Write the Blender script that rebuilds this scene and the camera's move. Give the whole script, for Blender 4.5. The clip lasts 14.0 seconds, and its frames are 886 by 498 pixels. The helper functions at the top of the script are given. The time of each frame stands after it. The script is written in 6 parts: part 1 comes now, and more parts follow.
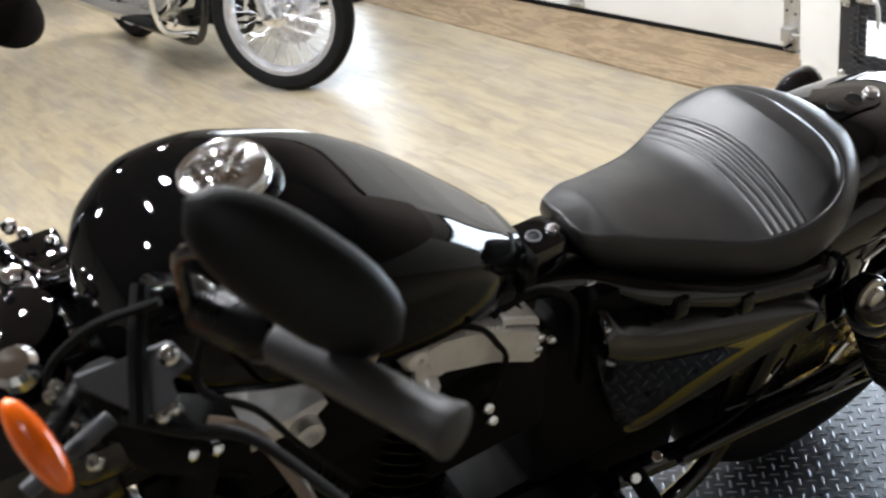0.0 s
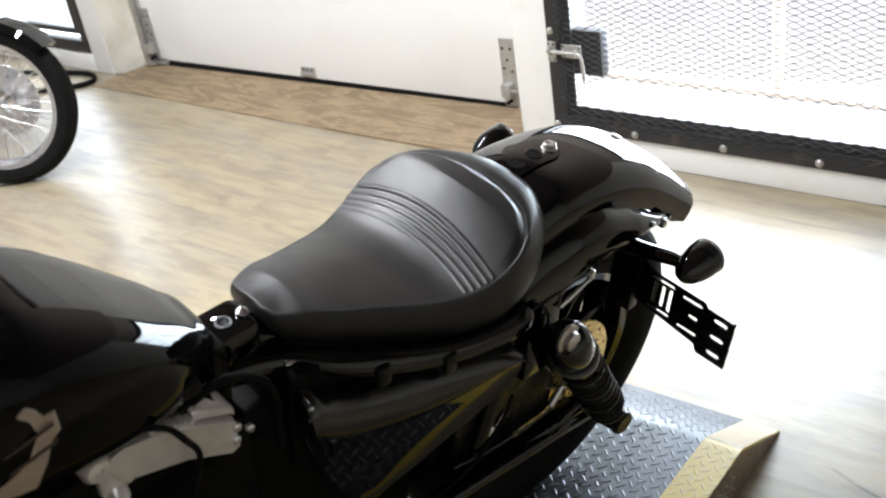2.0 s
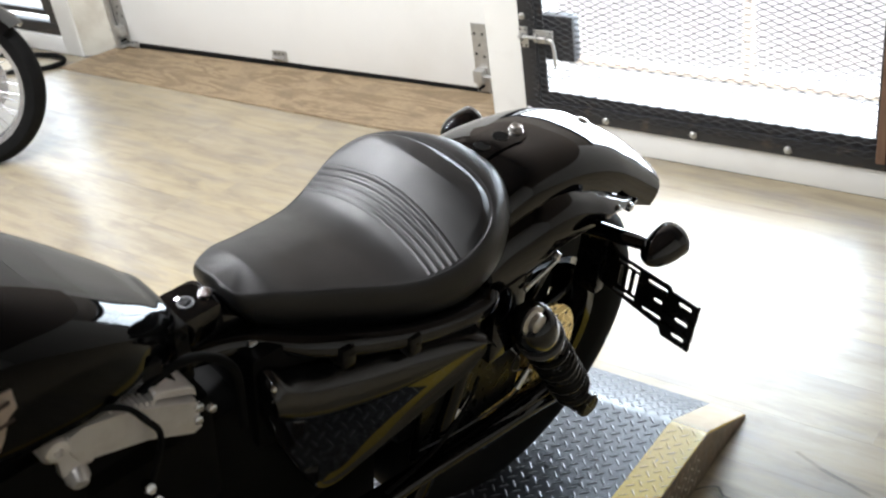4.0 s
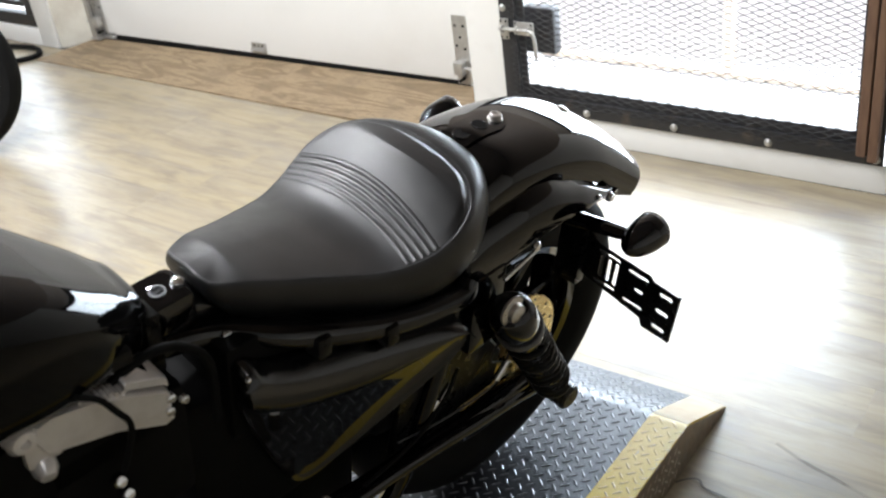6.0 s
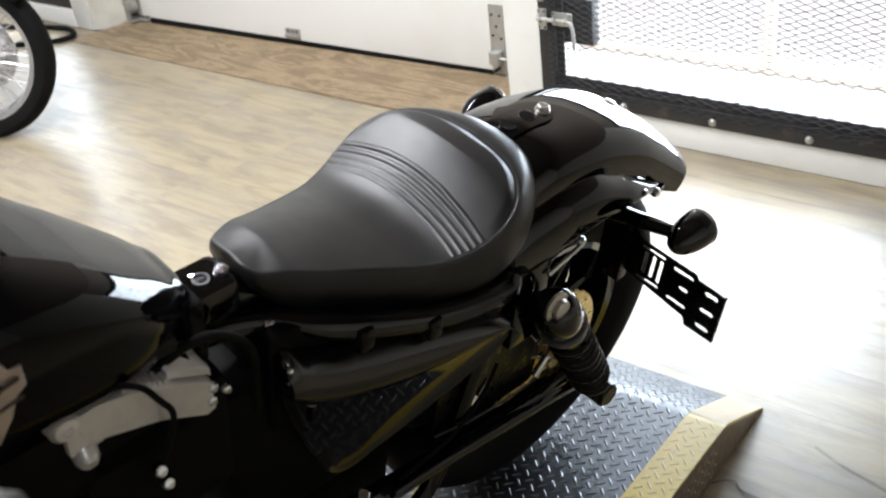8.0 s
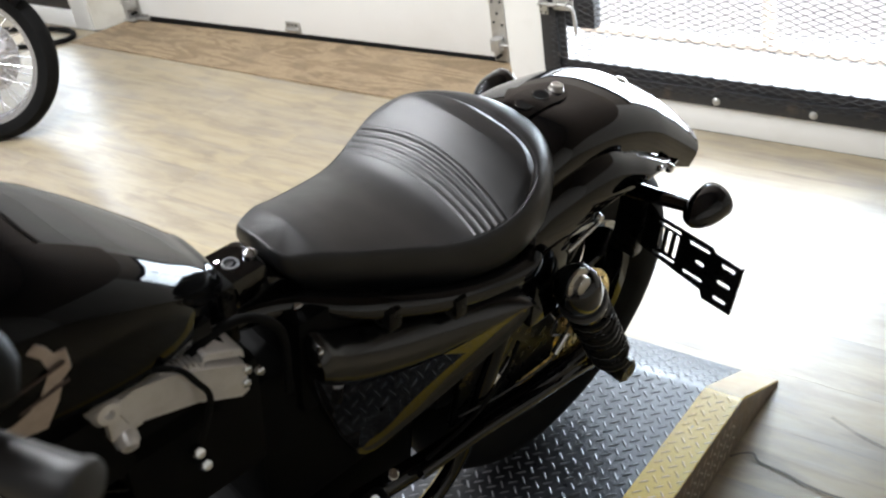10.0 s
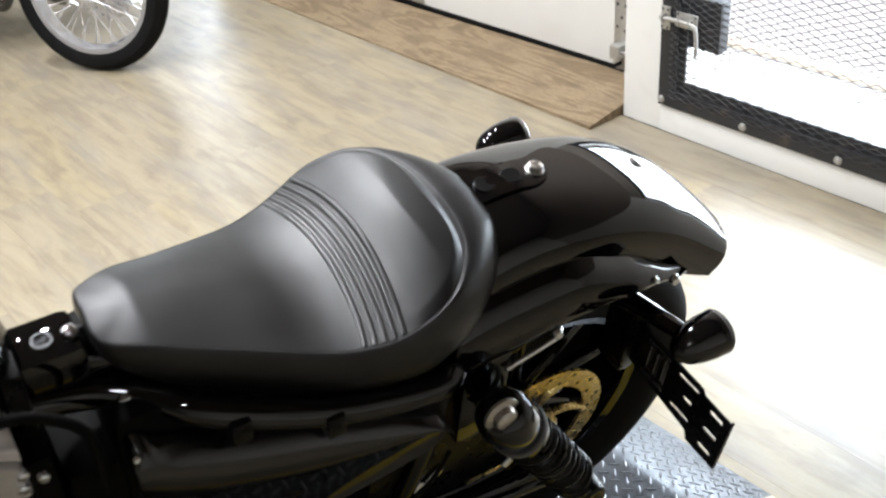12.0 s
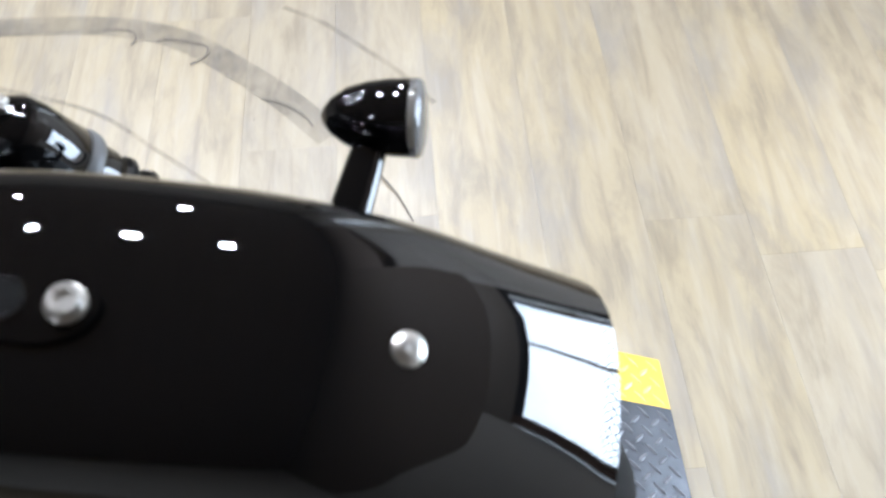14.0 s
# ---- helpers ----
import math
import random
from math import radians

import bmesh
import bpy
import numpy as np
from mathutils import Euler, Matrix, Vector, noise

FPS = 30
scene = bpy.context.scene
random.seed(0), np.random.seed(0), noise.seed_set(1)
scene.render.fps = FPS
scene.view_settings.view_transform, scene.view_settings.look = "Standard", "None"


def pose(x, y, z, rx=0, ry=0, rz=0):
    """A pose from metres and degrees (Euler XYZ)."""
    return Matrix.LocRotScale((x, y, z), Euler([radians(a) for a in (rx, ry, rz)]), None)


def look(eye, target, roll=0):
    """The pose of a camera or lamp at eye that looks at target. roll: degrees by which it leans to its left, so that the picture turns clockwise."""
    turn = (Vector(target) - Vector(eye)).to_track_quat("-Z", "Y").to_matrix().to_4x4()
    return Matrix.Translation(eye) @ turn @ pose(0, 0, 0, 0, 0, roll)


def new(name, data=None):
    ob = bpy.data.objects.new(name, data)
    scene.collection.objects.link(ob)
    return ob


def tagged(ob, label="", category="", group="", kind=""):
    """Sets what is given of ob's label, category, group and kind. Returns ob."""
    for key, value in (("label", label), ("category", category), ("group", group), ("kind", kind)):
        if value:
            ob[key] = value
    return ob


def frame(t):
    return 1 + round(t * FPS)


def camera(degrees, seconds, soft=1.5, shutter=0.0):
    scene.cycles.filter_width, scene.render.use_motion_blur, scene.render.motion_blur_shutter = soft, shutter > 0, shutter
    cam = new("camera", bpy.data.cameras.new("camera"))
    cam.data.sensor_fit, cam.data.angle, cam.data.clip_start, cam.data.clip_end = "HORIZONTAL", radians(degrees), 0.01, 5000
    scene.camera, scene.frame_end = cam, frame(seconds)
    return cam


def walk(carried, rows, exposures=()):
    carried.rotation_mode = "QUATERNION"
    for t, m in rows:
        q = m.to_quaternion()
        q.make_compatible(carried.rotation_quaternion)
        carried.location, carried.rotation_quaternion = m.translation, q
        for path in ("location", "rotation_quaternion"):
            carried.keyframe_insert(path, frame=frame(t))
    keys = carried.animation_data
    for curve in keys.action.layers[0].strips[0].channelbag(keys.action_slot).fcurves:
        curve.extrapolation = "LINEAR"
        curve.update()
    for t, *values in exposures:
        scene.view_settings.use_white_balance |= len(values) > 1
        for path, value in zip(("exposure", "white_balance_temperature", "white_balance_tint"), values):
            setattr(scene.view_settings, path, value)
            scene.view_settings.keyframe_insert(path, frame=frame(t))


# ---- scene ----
cam = camera(46.0, 14.0, soft=2.2, shutter=0.2)
cam.data.dof.use_dof, cam.data.dof.focus_distance, cam.data.dof.aperture_fstop = True, 2.0, 7.5
PATH = [
    (0, (0.454, 0.188, 1.613), (-0.985, 1.135, 0.598), -10.5),
    (0.5, (0.485, 0.229, 1.609), (-0.857, 1.309, 0.592), -10.3),
    (1, (0.505, 0.267, 1.604), (-0.733, 1.475, 0.601), -10.1),
    (1.5, (0.516, 0.281, 1.604), (-0.669, 1.566, 0.632), -9.4),
    (2, (0.516, 0.285, 1.6), (-0.66, 1.578, 0.628), -9.5),
    (2.5, (0.519, 0.289, 1.599), (-0.632, 1.603, 0.626), -9.2),
    (3, (0.522, 0.286, 1.597), (-0.628, 1.599, 0.621), -8.8),
    (3.2, (0.521, 0.287, 1.595), (-0.617, 1.600, 0.605), -8.5),
    (5.3, (0.542, 0.300, 1.579), (-0.578, 1.619, 0.576), -8.9),
    (5.5, (0.534, 0.309, 1.572), (-0.572, 1.636, 0.564), -8.7),
    (6, (0.522, 0.302, 1.572), (-0.581, 1.629, 0.561), -8.0),
    (6.5, (0.503, 0.305, 1.565), (-0.608, 1.617, 0.543), -7.8),
    (7, (0.485, 0.31, 1.567), (-0.636, 1.612, 0.543), -8.1),
    (7.5, (0.479, 0.307, 1.564), (-0.646, 1.609, 0.544), -7.5),
    (8, (0.482, 0.303, 1.566), (-0.651, 1.595, 0.543), -7.4),
    (8.5, (0.485, 0.3, 1.563), (-0.65, 1.586, 0.535), -7.3),
    (10.8, (0.467, 0.255, 1.567), (-0.648, 1.555, 0.535), -10.6),
    (11, (0.477, 0.284, 1.581), (-0.623, 1.605, 0.558), -10.1),
    (11.5, (0.533, 0.499, 1.57), (-0.81, 1.62, 0.601), -7.4),
    (12, (0.486, 0.702, 1.549), (-0.839, 1.745, 0.473), -4.6),
    (12.5, (0.343, 0.943, 1.505), (-0.939, 1.926, 0.326), -5.5),
    (13, (0.332, 1.278, 1.46), (-1.112, 2.027, 0.297), -8.6),
    (13.5, (0.266, 1.552, 1.425), (-1.209, 1.899, 0.12), -10.3),
    (14, (0.016, 1.71, 1.386), (-1.244, 1.745, -0.166), -3.1),
]
walk(cam, [(t, look(eye, target, roll)) for t, eye, target, roll in PATH], [(0.0, 1.16, 6300, 10), (1.0, 1.05, 6330, 10), (12.2, 1.04, 6330, 10), (13.0, 1.0, 5900, 10), (13.6, 1.0, 5760, 10), (14.0, 0.92, 5840, 11)])

# ---- world, daylight and lamps ----
world = bpy.data.worlds.new("overcast_sky")
scene.world = world
world.use_nodes = True
wn = world.node_tree.nodes
sky = wn.new("ShaderNodeTexSky")
sky.sky_type = "NISHITA"
sky.sun_disc = False
sky.sun_elevation, sky.sun_rotation = radians(48), radians(20)
sky.air_density, sky.dust_density = 1.0, 4.0
wn["Background"].inputs[1].default_value = 0.15
world.node_tree.links.new(sky.outputs[0], wn["Background"].inputs[0])
sun = new("sun", bpy.data.lights.new("sun", "SUN"))
sun.data.energy, sun.data.angle, sun.data.color = 0.9, radians(14), (1.0, 0.98, 0.95)
sun.matrix_world = look((1.5, 9, 6.6), (0, 3, 0))


def area_lamp(name, eye, target, w, h, watts, color):
    """A rectangular lamp in an opening, or a round one in the ceiling when h is 0."""
    ob = new(name, bpy.data.lights.new(name, "AREA"))
    ob.data.shape = "RECTANGLE" if h else "DISK"
    ob.data.size = w
    if h:
        ob.data.size_y = h
    ob.data.energy, ob.data.color = watts, color
    ob.matrix_world = look(eye, target)
    return ob


gate_day = area_lamp("gate_daylight", (-0.95, 4.30, 0.82), (-0.25, 0.2, 0.40), 1.70, 1.62, 65, (0.79, 0.905, 1.0))
gate_day.data.spread = radians(135)
area_lamp("window_daylight", (-4.86, 3.60, 1.10), (-4.7, 0.0, 0.95), 1.25, 1.95, 36, (0.86, 0.94, 1.0))
# those at x -3.7 and 1.25 are fill lamps added to brighten the room
DOWNLIGHTS_AND_FILLS = [(-1.75, -0.6), (-1.75, 0.2), (-1.78, 0.95), (-1.74, 1.45), (-1.70, 2.05), (-3.7, 0.3), (-3.7, 1.7), (-3.7, -1.1), (1.25, -0.3)]
for x, y in DOWNLIGHTS_AND_FILLS:
    area_lamp("downlight_or_fill_lamp", (x, y, 2.93), (x, y, 0), 0.115, 0, (20 if x < -3 else 17) if x < 0 else 3, (0.985, 0.99, 1.0))


# ---- materials ----
class Mat:
    """A Principled material with short ways to add texture."""

    def __init__(self, name, color, rough=0.5, metal=0.0, **more):
        self.m = bpy.data.materials.new(name)
        self.m.use_nodes = True
        self.t = self.m.node_tree
        self.p = self.t.nodes["Principled BSDF"]
        self.p.inputs["Base Color"].default_value = (*color, 1)
        self.p.inputs["Roughness"].default_value = rough
        self.p.inputs["Metallic"].default_value = metal
        for key, value in more.items():
            self.p.inputs[key.replace("_", " ")].default_value = value
        self.coord = self.node("ShaderNodeTexCoord").outputs["Object"]

    def node(self, kind, **values):
        n = self.t.nodes.new(kind)
        for key, value in values.items():
            n.inputs[key.replace("_", " ")].default_value = value
        return n

    def link(self, a, b):
        self.t.links.new(a, b)

    def stretch(self, sx, sy, sz, offset=None):
        n = self.node("ShaderNodeMapping")
        n.inputs["Scale"].default_value = (sx, sy, sz)
        self.link(self.coord, n.inputs["Vector"])
        if offset is not None:
            self.link(offset, n.inputs["Location"])
        return n.outputs[0]

    def noise(self, scale, detail=4, vector=None, rough=0.55, distort=0.0):
        n = self.node("ShaderNodeTexNoise", Scale=scale, Detail=detail, Roughness=rough, Distortion=distort)
        self.link(vector or self.coord, n.inputs["Vector"])
        return n.outputs["Fac"]

    def ramp(self, fac, *stops):
        n = self.node("ShaderNodeValToRGB")
        e = n.color_ramp.elements
        while len(e) < len(stops):
            e.new(0.5)
        for el, (pos, c) in zip(e, stops):
            el.position = pos
            el.color = (c, c, c, 1) if isinstance(c, (int, float)) else (*c, 1)
        self.link(fac, n.inputs["Fac"])
        return n.outputs["Color"]

    def mix(self, fac, a, b, mode="MIX"):
        n = self.t.nodes.new("ShaderNodeMix")
        n.data_type, n.blend_type = "RGBA", mode
        for socket, value in ((n.inputs[0], fac), (n.inputs[6], a), (n.inputs[7], b)):
            if isinstance(value, (int, float)):
                socket.default_value = value
            elif isinstance(value, tuple):
                socket.default_value = (*value, 1)
            else:
                self.link(value, socket)
        return n.outputs[2]

    def color(self, out):
        self.link(out, self.p.inputs["Base Color"])
        return self

    def rough(self, out):
        self.link(out, self.p.inputs["Roughness"])
        return self

    def bump(self, height, strength=0.3, distance=0.002):
        n = self.node("ShaderNodeBump", Strength=strength, Distance=distance)
        self.link(height, n.inputs["Height"])
        self.link(n.outputs[0], self.p.inputs["Normal"])
        return self


gloss = Mat("black_gloss_paint", (0.0028, 0.0028, 0.003), 0.06, Specular_IOR_Level=0.65)
gloss.rough(gloss.ramp(gloss.noise(38, 5), (0.35, 0.012), (0.75, 0.028)))
GLOSS = gloss.m

coverp = Mat("black_cover_lacquer", (0.011, 0.0105, 0.0100), 0.03, Specular_IOR_Level=1.0)
coverp.rough(coverp.ramp(coverp.noise(26, 5), (0.35, 0.018), (0.75, 0.05)))
COVERBLACK = coverp.m

tankp = Mat("deep_black_tank_paint", (0.0026, 0.0026, 0.0028), 0.03, Specular_IOR_Level=0.18)
tankp.rough(tankp.ramp(tankp.noise(30, 5), (0.35, 0.014), (0.75, 0.035)))
TANKBLACK = tankp.m

satin = Mat("black_satin_metal", (0.003, 0.003, 0.0032), 0.3, Specular_IOR_Level=0.2)
satin.rough(satin.ramp(satin.noise(60, 5), (0.3, 0.22), (0.8, 0.42)))
SATIN = satin.m

plast = Mat("black_plastic", (0.004, 0.004, 0.004), 0.5, Specular_IOR_Level=0.2)
plast.bump(plast.noise(400, 2), 0.15, 0.0005)
PLASTIC = plast.m

shellp = Mat("black_moulded_shell", (0.005, 0.005, 0.0052), 0.2, Specular_IOR_Level=0.85)
shellp.rough(shellp.ramp(shellp.noise(50, 4), (0.3, 0.16), (0.8, 0.26)))
SHELLBLACK = shellp.m

# colour far below real castings: deep shade between engine parts is painted in
shadeblack = Mat("shade_black_casting", (0.003, 0.003, 0.003), 0.6, Specular_IOR_Level=0.1)
shadeblack.color(shadeblack.mix(shadeblack.ramp(shadeblack.noise(24, 5), (0.45, 0.0), (0.75, 0.6)), (0.0022, 0.0022, 0.0022), (0.0055, 0.005, 0.0045)))
SHADEBLACK = shadeblack.m

rub = Mat("black_rubber", (0.014, 0.014, 0.014), 0.75, Specular_IOR_Level=0.12)
rub.color(rub.mix(rub.ramp(rub.noise(22, 5), (0.45, 0.0), (0.8, 0.5)), (0.0045, 0.0045, 0.0045), (0.011, 0.0105, 0.010)))
rub.bump(rub.noise(260, 3), 0.2, 0.0006)
RUBBER = rub.m

grp = Mat("worn_grip_rubber", (0.022, 0.022, 0.022), 0.45, Specular_IOR_Level=0.5)
grp.rough(grp.ramp(grp.noise(40, 5), (0.3, 0.36), (0.75, 0.52)))
grp.bump(grp.noise(420, 3), 0.2, 0.0005)
GRIPRUBBER = grp.m

lea = Mat("black_vinyl_leather", (0.02, 0.02, 0.022), 0.40, Specular_IOR_Level=0.6)
lv = lea.node("ShaderNodeTexVoronoi", Scale=620.0)
lea.link(lea.coord, lv.inputs["Vector"])
lea.color(lea.mix(lea.ramp(lea.noise(14, 5), (0.35, 0.0), (0.75, 1.0)), (0.006, 0.006, 0.0062), (0.0125, 0.0125, 0.0128)))
lea.rough(lea.ramp(lea.noise(12, 7, rough=0.65), (0.32, 0.32), (0.70, 0.45)))
lea.bump(lea.mix(0.35, lv.outputs["Distance"], lea.noise(45, 4)), 0.22, 0.0010)
LEATHER = lea.m
STITCH = Mat("grey_stitching", (0.07, 0.07, 0.075), 0.6).m

chr_ = Mat("chrome", (0.82, 0.83, 0.84), 0.07, 1.0)
chr_.rough(chr_.ramp(chr_.noise(70, 4), (0.4, 0.05), (0.8, 0.2)))
CHROME = chr_.m

alu = Mat("brushed_aluminium", (0.62, 0.6, 0.56), 0.32, 1.0)
alu.color(alu.mix(alu.ramp(alu.noise(30, 5), (0.4, 0.0), (0.8, 0.6)), (0.66, 0.64, 0.6), (0.4, 0.38, 0.35)))
alu.rough(alu.ramp(alu.noise(120, 4), (0.3, 0.25), (0.7, 0.45)))
ALU = alu.m

pol = Mat("polished_bright_alloy", (0.8, 0.8, 0.82), 0.2, 0.85)
pol.rough(pol.ramp(pol.noise(12, 4), (0.35, 0.14), (0.75, 0.24)))
POLISHED = pol.m

cast = Mat("cast_aluminium", (0.6, 0.57, 0.54), 0.42, 0.62)
cast.color(cast.mix(cast.ramp(cast.noise(24, 6), (0.4, 0.0), (0.75, 1.0)), (0.90, 0.88, 0.86), (0.74, 0.71, 0.68)))
cast.rough(cast.ramp(cast.noise(90, 4), (0.3, 0.30), (0.7, 0.46)))
cast.bump(cast.noise(260, 3), 0.15, 0.0006)
CAST = cast.m

slate = Mat("satin_grey_casting", (0.12, 0.12, 0.135), 0.45, 0.2)
slate.color(slate.mix(slate.noise(35, 5), (0.045, 0.045, 0.052), (0.075, 0.075, 0.082)))
SLATE = slate.m

# gold tint paints the lift's yellow edge as mirrored in the steel
disc_m = Mat("brake_steel_yellow_reflection", (0.68, 0.53, 0.24), 0.3, 1.0)
disc_m.rough(disc_m.ramp(disc_m.noise(90, 4), (0.3, 0.2), (0.7, 0.36)))
STEEL = disc_m.m

bronze = Mat("emblem_bronze", (0.42, 0.33, 0.27), 0.42, 0.4)
bronze.color(bronze.mix(bronze.noise(90, 4), (0.58, 0.49, 0.41), (0.36, 0.28, 0.22)))
BRONZE = bronze.m
EMBLEM_DARK = Mat("emblem_dark_inlay", (0.05, 0.03, 0.025), 0.4).m
AMBER = Mat("amber_lens", (0.9, 0.14, 0.002), 0.2, Coat_Weight=0.5).m
SMOKE = Mat("smoked_clear_lens", (0.35, 0.34, 0.33), 0.1, Transmission_Weight=0.6).m
CONDUIT = Mat("brown_grey_conduit", (0.16, 0.12, 0.09), 0.35).m
REFLECTOR = Mat("red_reflector", (0.6, 0.02, 0.03), 0.25).m
LABEL = Mat("grey_sticker", (0.10, 0.10, 0.10), 0.45).m

tread = Mat("worn_tread_plate", (0.08, 0.085, 0.1), 0.36, 0.35)
tread.color(tread.mix(tread.ramp(tread.noise(9, 6), (0.35, 0.0), (0.72, 1.0)), (0.030, 0.031, 0.036), (0.066, 0.069, 0.077)))
tread.rough(tread.ramp(tread.noise(45, 5), (0.3, 0.25), (0.75, 0.5)))
tread.bump(tread.noise(300, 3), 0.15, 0.0005)
TREAD = tread.m

bars = Mat("polished_tread_lozenges", (0.17, 0.175, 0.19), 0.4, 0.5)
bars.rough(bars.ramp(bars.noise(60, 4), (0.3, 0.34), (0.75, 0.5)))
BARS = bars.m

yel = Mat("yellow_safety_paint", (0.64, 0.5, 0.18), 0.42, Specular_IOR_Level=0.35)
yc = yel.mix(yel.ramp(yel.noise(7, 5), (0.4, 0.0), (0.75, 0.6)), (0.64, 0.44, 0.045), (0.56, 0.39, 0.085))
yw = yel.ramp(yel.noise(55, 7, rough=0.7), (0.62, 0.0), (0.68, 1.0))
yel.color(yel.mix(yw, yc, (0.33, 0.27, 0.17)))
yel.bump(yel.noise(150, 4), 0.15, 0.0008)
YELLOW = yel.m

yelw = Mat("rubbed_yellow_paint", (0.70, 0.57, 0.26), 0.35)
yelw.color(yelw.mix(yelw.ramp(yelw.noise(60, 5), (0.35, 0.0), (0.7, 1.0)), (0.68, 0.48, 0.085), (0.62, 0.48, 0.19)))
YELLOW_WORN = yelw.m

edge_m = Mat("worn_brown_tread_edge", (0.2, 0.15, 0.1), 0.38, 0.4)
edge_m.color(edge_m.mix(edge_m.ramp(edge_m.noise(28, 6), (0.4, 0.0), (0.7, 1.0)), (0.22, 0.165, 0.11), (0.16, 0.135, 0.11)))
edge_m.rough(edge_m.ramp(edge_m.noise(50, 4), (0.3, 0.28), (0.75, 0.5)))
EDGE = edge_m.m
cream = Mat("cream_end", (0.5, 0.4, 0.26), 0.65, Specular_IOR_Level=0.2)
cream.color(cream.mix(cream.ramp(cream.noise(26, 6), (0.35, 0.0), (0.7, 1.0)), (0.62, 0.54, 0.41), (0.54, 0.44, 0.30)))
cream.bump(cream.noise(90, 4), 0.2, 0.001)
CREAM = cream.m
EDGE_WORN = Mat("rubbed_tread_edge", (0.50, 0.44, 0.35), 0.4, 0.3).m

# vinyl floor planks: each piece shifts its grain and tone by its own random number
pl = Mat("vinyl_plank", (0.45, 0.36, 0.24), 0.3, Specular_IOR_Level=1.0)
info = pl.node("ShaderNodeObjectInfo").outputs["Random"]
shift = pl.node("ShaderNodeCombineXYZ")
times = pl.node("ShaderNodeMath")
times.operation = "MULTIPLY"
times.inputs[1].default_value = 37.0
pl.link(info, times.inputs[0])
pl.link(times.outputs[0], shift.inputs[0])
pl.link(times.outputs[0], shift.inputs[1])
grain_v = pl.stretch(1.0, 12.0, 1.0, shift.outputs[0])
grain = pl.noise(2.6, 7, grain_v, 0.62, 0.4)
wide = pl.noise(2.3, 6, pl.stretch(1.0, 3.6, 1.0), 0.62, 0.5)
blot = pl.noise(3.3, 7, pl.stretch(1.1, 4.6, 1.0, shift.outputs[0]), 0.66, 0.5)
tone = pl.ramp(info, (0.0, (0.344, 0.283, 0.175)), (0.3, (0.329, 0.277, 0.187)), (0.55, (0.348, 0.284, 0.173)), (0.8, (0.324, 0.275, 0.193)), (1.0, (0.339, 0.280, 0.179)))
c1 = pl.mix(pl.ramp(blot, (0.30, 0.55), (0.47, 0.0)), tone, (0.391, 0.343, 0.257))
c1 = pl.mix(pl.ramp(blot, (0.49, 0.0), (0.63, 0.76)), c1, (0.216, 0.178, 0.124))
c1 = pl.mix(pl.ramp(wide, (0.46, 0.0), (0.64, 0.75)), c1, (0.238, 0.212, 0.178))
c2 = pl.mix(pl.ramp(grain, (0.50, 0.0), (0.70, 0.5)), c1, (0.186, 0.149, 0.104))
c3 = pl.mix(pl.ramp(pl.noise(3.0, 6, grain_v, 0.6, 0.3), (0.55, 0.0), (0.78, 0.3)), c2, (0.426, 0.393, 0.329))
spots = pl.ramp(pl.noise(26, 3, pl.stretch(1.0, 2.2, 1.0, shift.outputs[0])), (0.735, 0.0), (0.77, 0.8))
pl.color(pl.mix(spots, c3, (0.16, 0.13, 0.10)))
pl.rough(pl.ramp(pl.noise(5, 6), (0.3, 0.30), (0.75, 0.48)))
pl.bump(grain, 0.12, 0.001)
PLANK = pl.m

ply = Mat("weathered_plywood", (0.4, 0.27, 0.14), 0.6)
pv = ply.stretch(0.55, 3.2, 1.0)
swirl = ply.noise(1.6, 3, ply.stretch(0.8, 4.5, 1.0), 0.5, 1.5)
rings = ply.node("ShaderNodeMath")
rings.operation = "SINE"
scaled = ply.node("ShaderNodeMath")
scaled.operation = "MULTIPLY"
scaled.inputs[1].default_value = 34.0
ply.link(swirl, scaled.inputs[0])
ply.link(scaled.outputs[0], rings.inputs[0])
pc1 = ply.mix(ply.ramp(rings.outputs[0], (0.1, 0.0), (0.95, 0.8)), (0.315, 0.232, 0.140), (0.185, 0.130, 0.073))
pc1 = ply.mix(ply.ramp(ply.noise(70, 6, pv, 0.7), (0.46, 0.0), (0.70, 0.55)), pc1, (0.10, 0.068, 0.036))
pc2 = ply.mix(ply.ramp(ply.noise(5.5, 7, rough=0.65), (0.48, 0.0), (0.70, 0.6)), pc1, (0.135, 0.10, 0.065))
ply.color(pc2)
ply.bump(ply.noise(40, 6, pv), 0.25, 0.002)
PLYWOOD = ply.m

wal = Mat("white_wall_paint", (0.78, 0.775, 0.75), 0.5)
wal.color(wal.mix(wal.ramp(wal.noise(6, 7), (0.55, 0.0), (0.8, 0.4)), (0.80, 0.795, 0.77), (0.6, 0.57, 0.52)))
wal.bump(wal.noise(120, 4), 0.1, 0.001)
WALL = wal.m

dpn = Mat("garage_door_white", (0.74, 0.74, 0.71), 0.42)
dpn.color(dpn.mix(dpn.ramp(dpn.noise(2.2, 6), (0.5, 0.0), (0.8, 0.35)), (0.77, 0.765, 0.74), (0.62, 0.6, 0.55)))
dpn.bump(dpn.noise(220, 2), 0.08, 0.0006)
DOORWHITE = dpn.m

jam = Mat("cream_jamb_paint", (0.62, 0.58, 0.5), 0.5)
jam.color(jam.mix(jam.ramp(jam.noise(8, 6), (0.45, 0.0), (0.75, 0.6)), (0.68, 0.65, 0.57), (0.47, 0.42, 0.34)))
JAMB = jam.m

